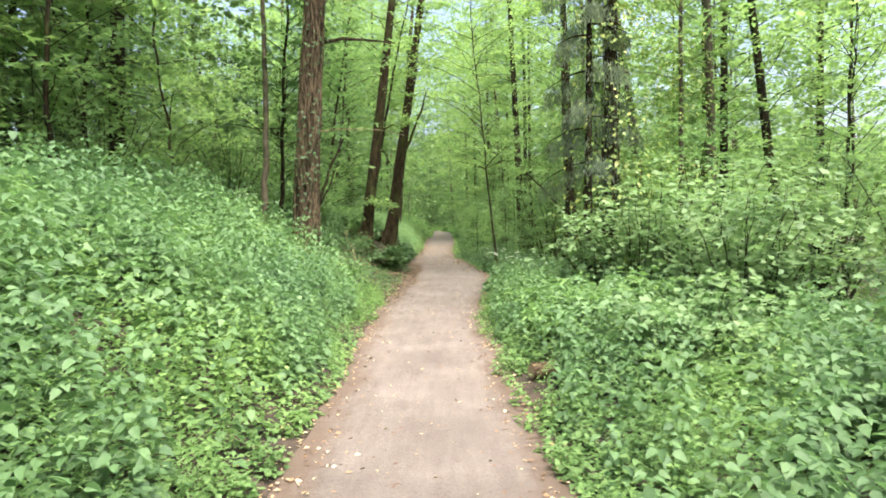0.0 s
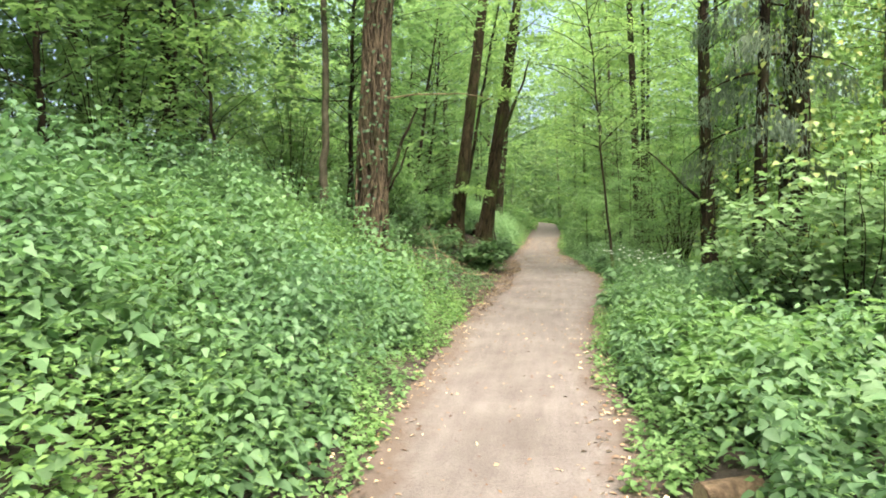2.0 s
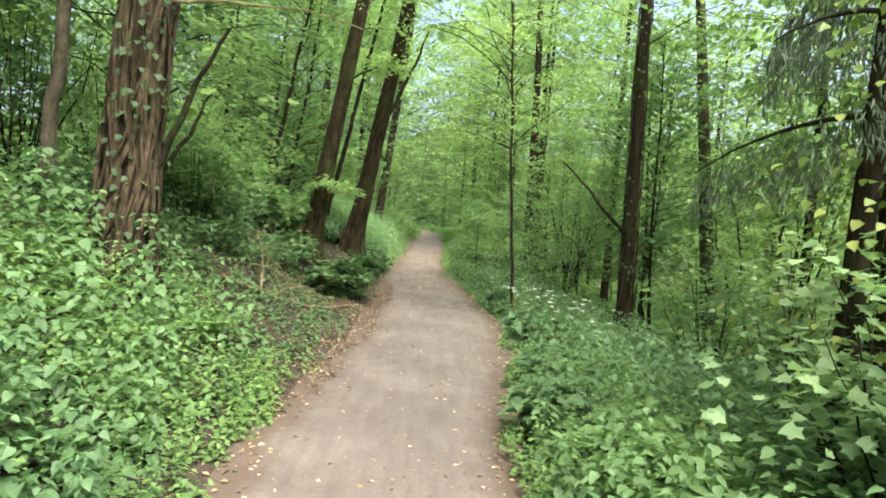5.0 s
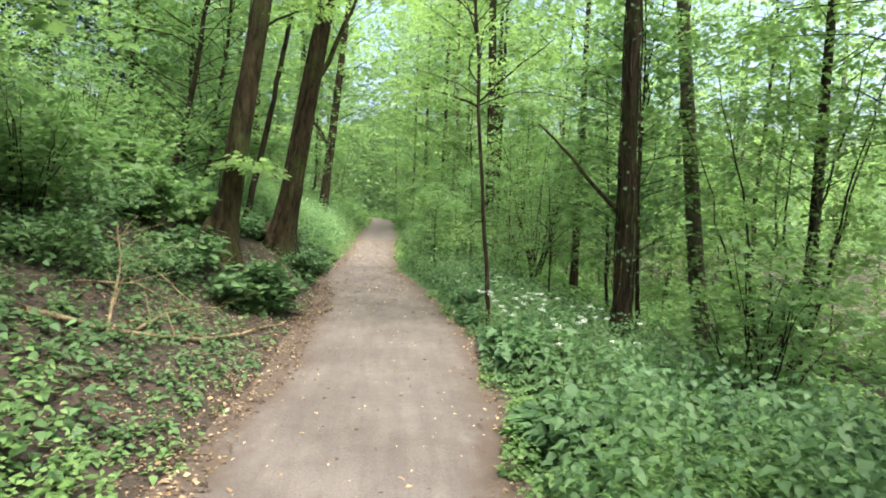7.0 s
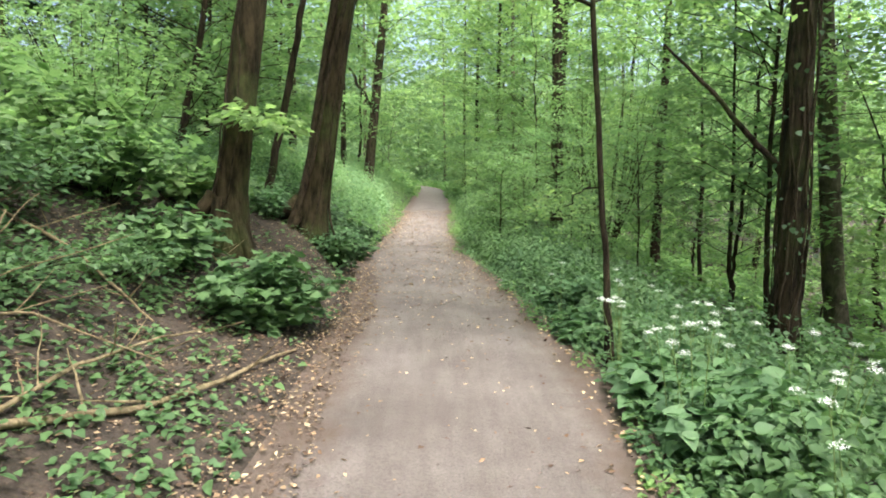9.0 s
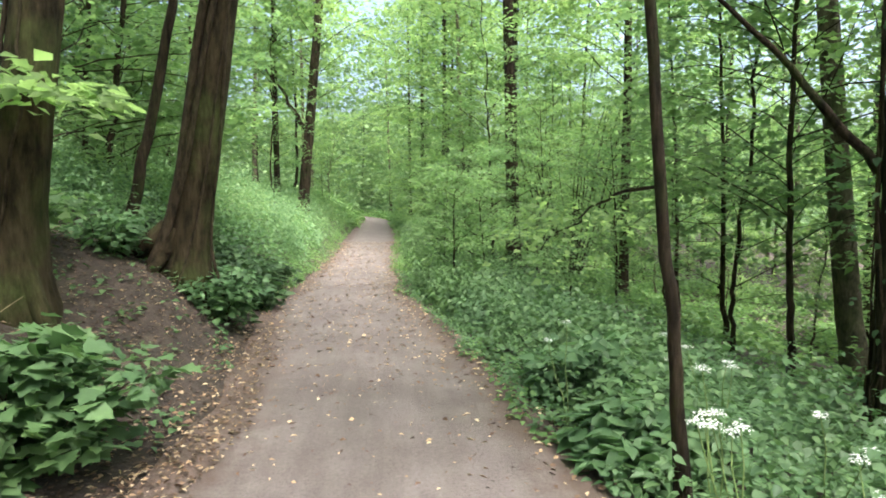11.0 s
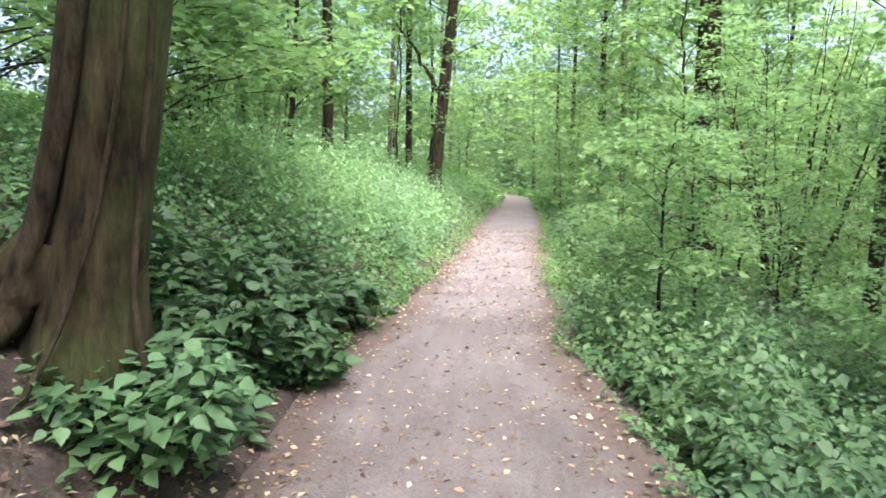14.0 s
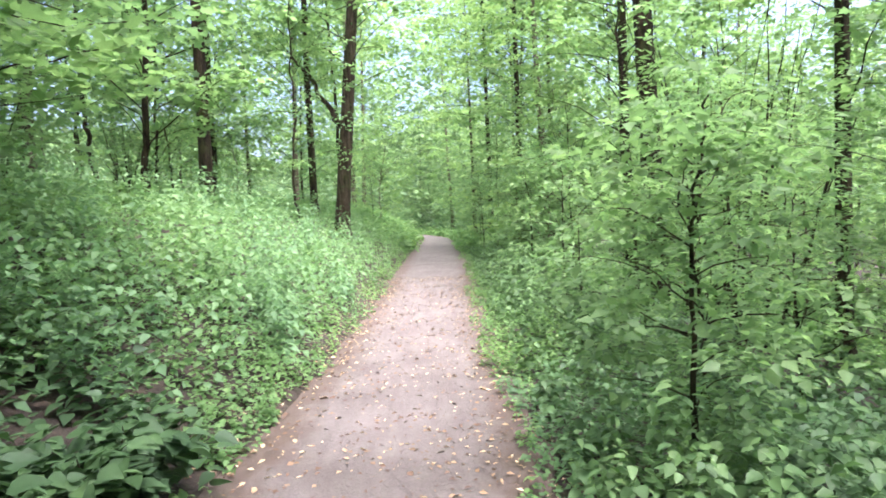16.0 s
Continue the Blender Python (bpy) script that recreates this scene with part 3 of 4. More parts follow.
tree("bank_tree", -6.9, 12.8, 0.34, 13, (0.05, 0.0), BARK_DARK, "dark tree trunk in the shade of the bank", (4.5, 3.4, 30, 35, 0.146), (), 120)
tree("bank_tree", -8.6, 14.5, 0.3, 13, (-0.08, 0.0), BARK_DARK, "dark leaning tree in the shade of the bank", (4.0, 3.4, 32, 35, 0.146))

tree("young_maple", -4.5, 22.0, 0.13, 8.5, (0.15, 0.1), BARK_DARK, "young maple hanging broad lobed leaves over the bank",
     (0.35, 2.9, 72, 17, 0.098), [(0.5, (2.2, 1.9, 0.6), 0.026), (0.8, (1.9, 1.2, 0.5), 0.02), (1.4, (2.4, 1.6, 0.7), 0.026)], leafmat=MAPLE, leafshape=LOBED, leafwidth=0.95)
tree("young_maple", -4.6, 25.0, 0.12, 8.0, (0.14, -0.04), BARK_DARK, "young maple hanging broad lobed leaves over the bank",
     (0.3, 2.9, 58, 17, 0.1), [(0.5, (2.3, -0.6, 0.5), 0.03), (0.9, (2.5, 0.3, 0.6), 0.026)], leafmat=MAPLE, leafshape=LOBED, leafwidth=0.95)
for mx, my, mh in [(-5.6, 26.6, 8.5), (-4.9, 30.5, 8.5), (-7.6, 27.6, 9), (-9.5, 18.2, 9), (-11.2, 15.4, 9.5)]:
    tree("young_maple", mx, my, 0.12, mh, (0.08, -0.03), BARK_DARK, "young maple spreading leafy boughs over the bank",
         (1.1, 2.5, 58, 18, 0.12), [(1.0, (1.8, -0.3, 1.2), 0.03)], leafmat=MAPLE, leafshape=LOBED, leafwidth=0.95)
tree("young_maple", -3.6, 13.3, 0.1, 7, (0.06, -0.02), BARK_DARK, "young maple hanging broad lobed leaves over the bank",
     (1.0, 2.3, 62, 13, 0.115), leafmat=MAPLE, leafshape=LOBED, leafwidth=0.95)
for mx, my, mh in [(-9.0, 29.5, 7.5), (-10.6, 27.0, 8.0), (-11.0, 20.5, 7.0)]:
    tree("holly", mx, my, 0.16, mh, (0.02, 0.0), BARK_DARK, "dark evergreen holly in the shade of the bank",
         (0.9, 2.3, 66, 30, 0.13), leafmat=IVY, leafshape=OVATE, leafwidth=0.6)
# ---------------------------------------------------------------- woodland behind: template trees, copied
def forest_tree(h, girth, crown, bark, leafmat, lean=(0, 0), stems=1):
    return tree("woodland_tree", 0, 0, girth, h, lean, bark, "slim woodland tree with layered bright green leaves", crown, flare=0.25, sides=8,
                group="woodland trees", leafmat=leafmat, crook=0.03, base_z=0.0, ridges=0.03, twig_parts=False)


TALL = [forest_tree(17, 0.22, (1.6, 3.4, 58, 22, 0.2), BARK_DARK, BEECH), forest_tree(19, 0.28, (2.6, 3.7, 58, 22, 0.21), BARK_PALE, BEECH, (0.03, 0)),
        forest_tree(15, 0.17, (1.0, 3.2, 58, 22, 0.2), BARK_DARK, MAPLE, (-0.04, 0))]
SMALL = [forest_tree(6.5, 0.06, (0.5, 2.0, 42, 21, 0.12), BARK_DARK, BEECH), forest_tree(8.0, 0.075, (0.7, 2.2, 44, 21, 0.125), BARK_DARK, MAPLE, (0.05, 0)),
         forest_tree(5.0, 0.05, (0.35, 1.8, 38, 20, 0.115), BARK_PALE, BEECH, (-0.06, 0))]


def plant_out(kinds, places, lo, hi):
    for k, (x, y) in enumerate(places):
        s = rng.uniform(lo, hi)
        src = kinds[k % len(kinds)]
        m = Matrix.Translation((x, y, float(land(x, y)))) @ Matrix.Rotation(rng.uniform(0, 6.28), 4, "Z") @ Matrix.Diagonal((s, s, s * rng.uniform(0.9, 1.1), 1))
        if k < len(kinds):
            src.matrix_basis = m
        else:
            c = copy_thing(src, Matrix())
            c.matrix_basis = m


def scatter(count, x0, x1, y0, y1, gap, ok=lambda x, y: True):
    got = []
    for _ in range(count * 40):
        x, y = rng.uniform(x0, x1), rng.uniform(y0, y1)
        if ok(x, y) and all((x - a) ** 2 + (y - b) ** 2 > gap * gap for a, b in got):
            got.append((x, y))
            if len(got) == count:
                break
    return got


def outside(x, y):
    """Clear of the path and of the open views beside it."""
    if y < 22:
        return x < -5.2 - 0.1 * y or x > 5.0 + 0.08 * y
    return x < left_edge(y) - 5.4 or x > right_edge(y) + 4.6


over = [(-6.6, 7.6), (-7.2, 3.6), (-9.6, 14.2), (-9.6, 17.8), (-8.5, 33.0), (-4.4, 47.0), (5.4, 37.5), (4.3, 44.0), (4.2, 51.0), (-7.4, 40.5), (1.2, 72.0), (-1.6, 80.0), (2.6, 63.0)]
far = over + [(-5.2, 58), (4.6, 54), (5.0, 47), (-6.0, 70), (-6, 84), (4, 90)]
# last seven: unseen trees added round the start to shape the light
tall_places = far + scatter(22, 9, 28, 20, 66, 3.6, outside) + scatter(18, -20, -7.5, 6, 62, 3.0, outside) + [(-5, -5), (5, -6), (0, -14), (-8, 1), (9, 1), (12, 6), (-12, 5)]
plant_out(TALL, tall_places, 0.85, 1.25)
small_places = scatter(36, 3.2, 17, 12, 50, 1.8, outside) + scatter(30, -12, -3.6, 7, 48, 1.7, outside) + [(-5.0, 11.2), (-5.4, 8.6), (-6.6, 7.2), (5.8, 9.0), (3.1, 29.5), (2.7, 36), (2.2, 44), (-3.6, 36), (-2.9, 50)]
plant_out(SMALL, small_places, 0.8, 1.3)

# hazel stools with many stems
def hazel(x, y, stems, height):
    ob = tagged(new("hazel"), "many-stemmed hazel with thin dark rods", "tree", "hazels")
    ob.location = (x, y, float(land(x, y)))
    sprays = []
    for k in range(stems):
        a = k * 2.4
        r = rng.uniform(0.25, 0.6) * height * 0.6
        tip = np.array([math.cos(a) * r, math.sin(a) * r, height * rng.uniform(0.7, 1.0)])
        line = bend((0.16 * math.cos(a), 0.16 * math.sin(a), -0.1), tip, 12, 0.03, 0.03)
        part("rod", mesh_from("rod", *tube(line, np.linspace(rng.uniform(0.022, 0.042), 0.006, 12), 7), BARK_DARK, True), ob)
        for q in range(4, 12):
            sprays.append(spray(line[q] + rng.normal(0, 0.35, 3), 16, 0.5, 0.12))
    foliage("crown", sprays, BEECH, ob)
    return ob


hazel(6.3, 33.5, 11, 8.5)
hazel(5.3, 30.2, 6, 6.0)
hazel(7.5, 19.5, 6, 6.5)

# thickets: shrubs beside the path
LAB = "bushy maple shrub with layered pale green lobed leaves"
for x, y, r, h, mat in [
        (2.25, 9.0, 0.8, 1.8, ELDER), (2.65, 8.2, 0.9, 2.1, ELDER), (3.2, 6.4, 1.0, 1.9, ELDER), (3.6, 11.9, 0.9, 2.1, ELDER), (2.1, 5.3, 0.7, 1.0, ELDER),
        (3.7, 8.3, 1.2, 2.5, ELDER), (3.7, 10.2, 1.1, 2.8, MAPLE), (4.4, 10.2, 1.3, 3.3, MAPLE), (3.9, 14.6, 1.0, 2.4, MAPLE),
        (4.5, 4.8, 1.2, 2.2, ELDER), (5.8, 7.0, 1.5, 3.3, MAPLE), (5.4, 9.0, 1.4, 3.0, ELDER), (6.6, 10.4, 1.6, 3.6, MAPLE)]:
    shrub("shrub", x, y, r, h, int(14 + 4 * r), int(15 + 6 * r), 0.073, mat, LAB, LOBED, 0.85, group="roadside shrubs", flat=0.12, spread=0.36)
for x, y, r, h in [(-5.2, 9.2, 1.2, 2.4), (-6.8, 9.9, 1.4, 3.0), (-4.7, 13.2, 1.2, 2.6), (-5.6, 16.4, 1.3, 2.6), (-4.2, 19.6, 1.1, 2.0), (-7.5, 6.5, 1.4, 2.6), (-3.4, 15.0, 0.8, 1.4), (-6.4, 22.5, 1.5, 3.2), (-4.9, 26.5, 1.2, 2.6), (-7.5, 11.5, 1.6, 3.2), (-8.5, 13.5, 1.6, 3.4), (-9.2, 10.0, 1.7, 3.4), (-10.8, 12.2, 1.7, 3.6), (-8.2, 16.2, 1.6, 3.2), (-9.6, 7.8, 1.7, 3.4), (-7.5, 24.5, 1.6, 3.2), (-8.7, 22.0, 1.6, 3.2), (-7.0, 30.0, 1.4, 2.8), (-6.9, 34.0, 1.4, 2.8), (-9.8, 25.5, 1.7, 3.6), (-10.5, 23.0, 1.7, 3.4), (-12.5, 22.0, 1.8, 4.0), (-12.0, 18.0, 1.8, 4.0), (-13.0, 13.0, 1.9, 4.2), (-14.2, 16.5, 1.9, 4.2), (-12.6, 10.5, 1.8, 4.0), (-14.5, 9.0, 1.9, 4.2), (-11.5, 9.6, 1.8, 3.6), (-7.2, 8.2, 1.5, 2.8)]:
    shrub("shrub", x, y, r, h, 13, 20, 0.1, MAPLE, "green maple scrub growing on the bank", group="bank shrubs")
def sapling(x, y, h, reach, label="slim sapling with layered bright green leaves beside the path"):
    ob = tree("sapling", x, y, 0.028 + 0.006 * h, h, (rng.normal(0, 0.04), rng.normal(0, 0.04)), BARK_DARK, label,
              (0.24 * h, reach * 1.15, int(9 + 4 * h), 34, 0.06 + 0.007 * min(h, 3.5)), flare=0.2, sides=7, group="saplings", leafmat=MAPLE, leafshape=OVATE, crook=0.008, ridges=0.02)
    ob["category"] = "sapling"
    return ob


for x, y, h, reach in [(2.0, 24.8, 2.2, 0.95), (1.75, 28.8, 2.4, 0.8), (3.2, 25.6, 2.0, 0.9), (1.8, 31.8, 2.6, 0.9), (2.2, 37.5, 3.0, 1.0), (2.9, 22.6, 1.3, 0.7), (1.6, 42.0, 3.0, 1.1),
                       (1.45, 26.6, 1.3, 0.6), (3.4, 34.0, 3.4, 1.2), (4.6, 25.0, 3.6, 1.6), (3.1, 27.6, 3.6, 1.4), (4.3, 29.0, 4.6, 1.7), (2.7, 32.6, 4.0, 1.4), (3.3, 39.0, 4.6, 1.6), (1.9, 48.0, 4.0, 1.4), (-3.4, 52.0, 4.0, 1.5), (0.9, 66.0, 4.5, 1.9), (-0.6, 71.0, 4.5, 1.9)]:
    sapling(x, y, h, reach)
sapling(1.27, 23.3, 2.1, 0.62, "young sapling with a thin dark stem at the path edge")
shrub("maple_seedling", -1.6, 16.85, 0.58, 0.66, 22, 12, 0.1, COVER, "clump of dark green maple seedlings beside the path", LOBED, 0.95, "seedling")
shrub("maple_seedling", -1.52, 20.1, 0.5, 0.52, 24, 12, 0.075, NETTLE, "clump of broad dark leaves at the tree foot", TOOTHED, 0.85, "seedling")
shrub("maple_seedling", -2.35, 19.75, 0.3, 0.4, 12, 9, 0.075, NETTLE, "small clump of broad leaves among mossy roots", TOOTHED, 0.85, "seedling")
shrub("maple_seedling", -2.55, 17.1, 0.6, 0.5, 12, 11, 0.11, COVER, "low dark maple seedlings under the trees", LOBED, 0.95, "seedling")
shrub("bramble", -2.7, 14.9, 0.8, 0.2, 18, 14, 0.05, COVER, "low dark bramble creeping over the litter", OVATE, 0.7, "bramble")
shrub("bramble", -3.3, 15.6, 0.9, 0.55, 20, 16, 0.07, COVER, "tangle of dark bramble over fallen sticks", OVATE, 0.7, "bramble")
shrub("bramble", -2.6, 16.1, 0.6, 0.26, 14, 14, 0.06, COVER, "low dark bramble creeping over the litter", OVATE, 0.7, "bramble")
shrub("bramble", -2.9, 14.3, 0.8, 0.4, 18, 16, 0.07, COVER, "tangle of dark bramble on the bank", OVATE, 0.7, "bramble")
shrub("bramble", -3.6, 17.0, 0.8, 0.5, 14, 14, 0.07, COVER, "tangle of dark bramble on the bank", OVATE, 0.7, "bramble")
# clumps whose leaf colour is darkened to act as the bank's shade
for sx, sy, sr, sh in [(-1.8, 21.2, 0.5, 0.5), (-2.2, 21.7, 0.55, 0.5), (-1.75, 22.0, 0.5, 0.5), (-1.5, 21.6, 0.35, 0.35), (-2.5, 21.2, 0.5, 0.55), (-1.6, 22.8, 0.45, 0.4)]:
    shrub("nettle_clump", sx, sy, sr, sh, 17, 8, 0.1, SHADE_IVY, "dense clump of broad leaves on the bank with shade in their green", TOOTHED, 0.8, "plant", group="dark leafy clumps")
for sx, sy, sr, sh in [(-3.3, 17.4, 0.8, 0.8), (-4.2, 16.4, 0.9, 1.1), (-3.0, 18.9, 0.6, 0.6), (-3.9, 18.2, 0.8, 1.0)]:
    shrub("maple_seedling", sx, sy, sr, sh, 18, 14, 0.095, MAPLE, "young green maple growth round the tree feet", LOBED, 0.95, "seedling")
for sx, sy, sr, sh in [(1.25, 7.75, 0.4, 0.62), (1.7, 7.4, 0.5, 0.7), (1.55, 8.2, 0.4, 0.75), (1.15, 7.0, 0.3, 0.5), (1.6, 6.6, 0.45, 0.65), (1.2, 8.7, 0.36, 0.5), (1.5, 9.3, 0.42, 0.6), (2.1, 6.9, 0.45, 0.8), (1.3, 9.9, 0.36, 0.5)]:
    shrub("dock", sx, sy, sr, sh, 18, 12, 0.12, HERB, "bright green dock with long pointed leaves at the path edge", LANCE, 0.42, "plant", group="docks by the path")
for bx, by, br, bh in [(1.55, 14.5, 0.42, 0.5), (1.5, 15.2, 0.36, 0.5), (1.85, 15.0, 0.4, 0.6), (1.45, 16.9, 0.34, 0.42), (1.55, 18.0, 0.4, 0.5), (1.3, 12.6, 0.36, 0.45), (1.05, 10.9, 0.34, 0.55)]:
    shrub("burdock", bx, by, br, bh, 16, 8, 0.105, NETTLE, "broad-leaved dark green plant at the path edge", TOOTHED, 0.85, "plant", group="broad-leaved plants")

# spruce bough beside the ivy-clad trunk
def spruce(x, y):
    ob = tagged(new("spruce"), "dark spruce with drooping grey-green boughs", "tree")
    z0 = float(land(x, y))
    ob.location = (x, y, z0)
    hs = np.linspace(-0.1, 8.5, 20)
    part("trunk", mesh_from("trunk", *tube(np.stack([0.02 * hs, 0 * hs, hs], -1), 0.075 * (1 - hs / 10), 9, 0.04), BARK_DARK, True), ob)
    wood, P, D, N, L = [], [], [], [], []
    for k in range(34):
        h = 2.1 + 6.0 * k / 34
        a = k * 2.4
        r = (0.85 - 0.05 * (h - 2)) * rng.uniform(0.7, 1.1)
        root = np.array([0.02 * h, 0, h])
        tip = root + np.array([math.cos(a) * r, math.sin(a) * r, -0.35 * r])
        line = bend(root, tip, 9, 0.08, 0.02)
        wood.append(tube(line, np.linspace(0.018, 0.004, 9), 4))
        q = rng.uniform(0.15, 1, 520)
        c = np.stack([np.interp(q, np.linspace(0, 1, 9), line[:, i]) for i in range(3)], -1)
        side = np.array([-math.sin(a), math.cos(a), 0]) * rng.normal(0, 0.2, 520)[:, None] * (1.3 - q)[:, None]
        P.append(c + side + np.array([0, 0, 1]) * (-np.abs(side).sum(-1) * 0.5 - rng.uniform(0, 0.26, 520))[:, None])
        D.append(np.array([math.cos(a) * 0.3, math.sin(a) * 0.3, -1]) + rng.normal(0, 0.3, (520, 3)))
        N.append(np.array([math.cos(a), math.sin(a), 0.2]) + rng.normal(0, 0.4, (520, 3)))
        L.append(rng.uniform(0.05, 0.1, 520))
    for v, f in wood:
        part("branch", mesh_from("branch", v, f, BARK_DARK, True), ob)
    part("needles", blades("needles", np.concatenate(P), np.concatenate(D), np.concatenate(N), np.concatenate(L), 0.14, SPRUCE), ob)
    return ob


spruce(2.2, 9.55)

# ---------------------------------------------------------------- undergrowth
NB, HB = "dense bed of dark green stinging nettles on the bank", "light green leafy herbs crowding the path edge"


def low_left(u, y):
    return (1 - bare(u, y)) * (1 - step(24, 38, y) * 0.65) * (1 - 0.45 * step(2.0, 3.0, u))


LH = lambda p: np.clip(0.35 + 1.2 * (left_edge(p[:, 1]) - p[:, 0]), 0.4, 1.0)
RH = lambda p: np.clip(0.4 + 1.0 * (p[:, 0] - right_edge(p[:, 1])), 0.4, 1.0)
RW = "dense nettles and tall weeds beside the path"


def mixed_bed(side, y0, y1, near, dens, seed, tall, dark, far_shape=LANCE, light=HERB):
    """Nettles and light herbs in patches: toothed leaves near the path, plainer ones up the bank."""
    sower, rise, label = (sow_left, LH, NB) if side < 0 else (sow_right, RH, RW)
    worn = low_left if side < 0 else (lambda v, y: (1 - 0.6 * step(24, 38, y)) * (1 - 0.4 * step(2.0, 3.0, v)))
    for a, b_, shape, shape2, k in ((0.0, near, HEART, OVATE, 0.95), (near, 4.2 if side < 0 else 3.5, far_shape, LANCE, 1.1)):
        p = sower(max(a, 0.22), b_, y0, y1, dens * 0.74, lambda q, y: worn(q, y) * (0.3 + 0.7 * patch(q, y, 0.9, seed)))
        herbs("nettle_bed", p, rng.uniform(0.4, 0.78, len(p)) * tall * np.clip(rise(p) * 1.15, 0.5, 1.15), 0.08 * k, 7, 3, dark, label, shape=shape, droop=-0.38, width=0.7)
        p = sower(a, b_, y0, y1, dens * 1.05, lambda q, y: worn(q, y) * (1 - 0.6 * patch(q, y, 0.9, seed)))
        herbs("herb_bed", p, rng.uniform(0.2, 0.58, len(p)) * tall * rise(p), 0.053 * k, 6, 3, light, HB, shape=shape2, width=0.72)


mixed_bed(-1, -1.5, 13.8, 1.5, 108, 1.0, 1.05, NETTLE, OVATE)
# these two beds use the leaf with daylight put into its colour
mixed_bed(-1, 23.5, 27, 1.2, 76, 4.0, 1.15, LIT_NETTLE, OVATE)
mixed_bed(-1, 27, 46, 0.4, 44, 4.0, 1.15, LIT_NETTLE)
mixed_bed(1, -1.5, 13.5, 1.4, 96, 7.0, 1.0, NETTLE, OVATE)
mixed_bed(1, 13.5, 25, 1.0, 74, 2.0, 0.85, COVER, OVATE, NETTLE)
mixed_bed(1, 25, 46, 0.4, 44, 2.0, 0.95, COVER)
# tall nettles standing proud of the bed, and fine cleavers scrambling through it
p = sow_left(0.7, 3.6, 0.5, 11.0, 7, lambda u, y: 0.3 + 0.7 * patch(u, y, 1.1, 6.0))
herbs("tall_nettles", p, rng.uniform(0.75, 1.02, len(p)), 0.105, 8, 3, NETTLE, "tall dark stinging nettles standing above the bank", droop=-0.45, width=0.66)
p = np.concatenate([sow_left(0.1, 2.2, -1.0, 10.5, 75, lambda u, y: patch(u, y, 1.3, 11.0) ** 2), sow_right(0.1, 1.6, 0.0, 13.0, 40, lambda v, y: patch(v, y, 1.3, 14.0) ** 2)])
herbs("cleavers", p, rng.uniform(0.3, 0.75, len(p)), 0.038, 9, 6, HERB, "fine light green cleavers scrambling through the nettles", shape=LANCE, width=0.24, droop=0.1)
# growth shaded by the vine-clad tree; path-side leaves have shade in their colour
p = sow_left(0.9, 4.6, 20.6, 23.8, 62, lambda u, y: 0.9 + 0 * u)
herbs("nettle_bed", p, rng.uniform(0.4, 0.8, len(p)), 0.075, 6, 3, NETTLE, NB, shape=OVATE, droop=-0.35, width=0.7)
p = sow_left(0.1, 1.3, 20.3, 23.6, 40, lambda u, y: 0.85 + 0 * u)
herbs("shade_bed", p, rng.uniform(0.3, 0.7, len(p)) * LH(p), 0.08, 6, 3, SHADE_IVY, "leaves by the leaning tree with shade put into their green", shape=TOOTHED)
# thinner cover further off
herbs("ground_cover", (p := sow(-16, -4.6, -3, 60, 9, lambda x, y: 0.4 + 0.6 * patch(x, y, 0.5, 3.0))), rng.uniform(0.2, 0.6, len(p)), 0.22, 3, 3, HERB, "green ground cover under the trees", shape=LANCE)
herbs("ground_cover", (p := sow(3.6, 18, -3, 60, 9, lambda x, y: (0.3 + 0.7 * patch(x, y, 0.5, 8.0)) * ((y < 14) | (x > 5.4 + 0.3 * wave(x, y, 0.8))))), rng.uniform(0.15, 0.5, len(p)), 0.22, 3, 3, HERB, "green ground cover under the trees", shape=LANCE)
herbs("ground_cover", (p := np.concatenate([sow_left(0.0, 4.5, 44, 84, 9, lambda u, y: 0.9 + 0 * u), sow_right(0.0, 4.5, 44, 84, 9, lambda v, y: 0.9 + 0 * v)])), rng.uniform(0.3, 0.9, len(p)), 0.24, 3, 3, HERB, "green ground cover along the far path", shape=LANCE)
# creeping leaves on the worn bank and along the edges
herbs("creeping_ivy", (p := sow_left(0.1, 4.0, 10.8, 20.5, 150, lambda u, y: 0.17 + 0.22 * step(0.05, 0.5, u) * (1 - step(15.0, 16.0, y)) + 0.9 * patch(u, y, 1.6, 5.0) * step(0.3, 1.4, u) * (1 - step(16.4, 17.6, y) * (1 - step(2.2, 3.0, u))))),
      rng.uniform(0.05, 0.16, len(p)), 0.06, 2, 3, COVER, "low creeping ivy over brown leaf litter")
herbs("edge_weeds", (p := np.concatenate([sow_left(-0.06, 0.4, -1.5, 14, 60, lambda u, y: 0.6 + 0 * u), sow_left(-0.04, 0.4, 20.8, 46, 40, lambda u, y: 0.6 + 0 * u), sow_right(-0.05, 0.4, -1.5, 46, 60, lambda v, y: 0.6 + 0 * v)])),
      rng.uniform(0.04, 0.17, len(p)), 0.048, 3, 3, HERB, "small low weeds along the path edge")

# far woods, beyond the trees that can be told apart
n = 72000
a = np.where(rng.uniform(0, 1, n) < 0.9, rng.normal(np.pi / 2, 0.4, n), rng.uniform(0, 2 * np.pi, n))
r = rng.uniform(44, 64, n)
fx, fy = r * np.cos(a), 26 + r * np.sin(a)
fz = rng.uniform(-3, 0, n) + rng.uniform(0, 1, n) * (3 + (r - 44) * 1.2 + 4 * wave(np.cos(a) * 9, np.sin(a) * 9, 1.0))
k = np.arange(n) % 3 == 0  # the tall crowns behind
a[k] = rng.normal(np.pi / 2, 0.3, k.sum())
r[k] = rng.uniform(52, 64, k.sum())
fx, fy = r * np.cos(a), 26 + r * np.sin(a)
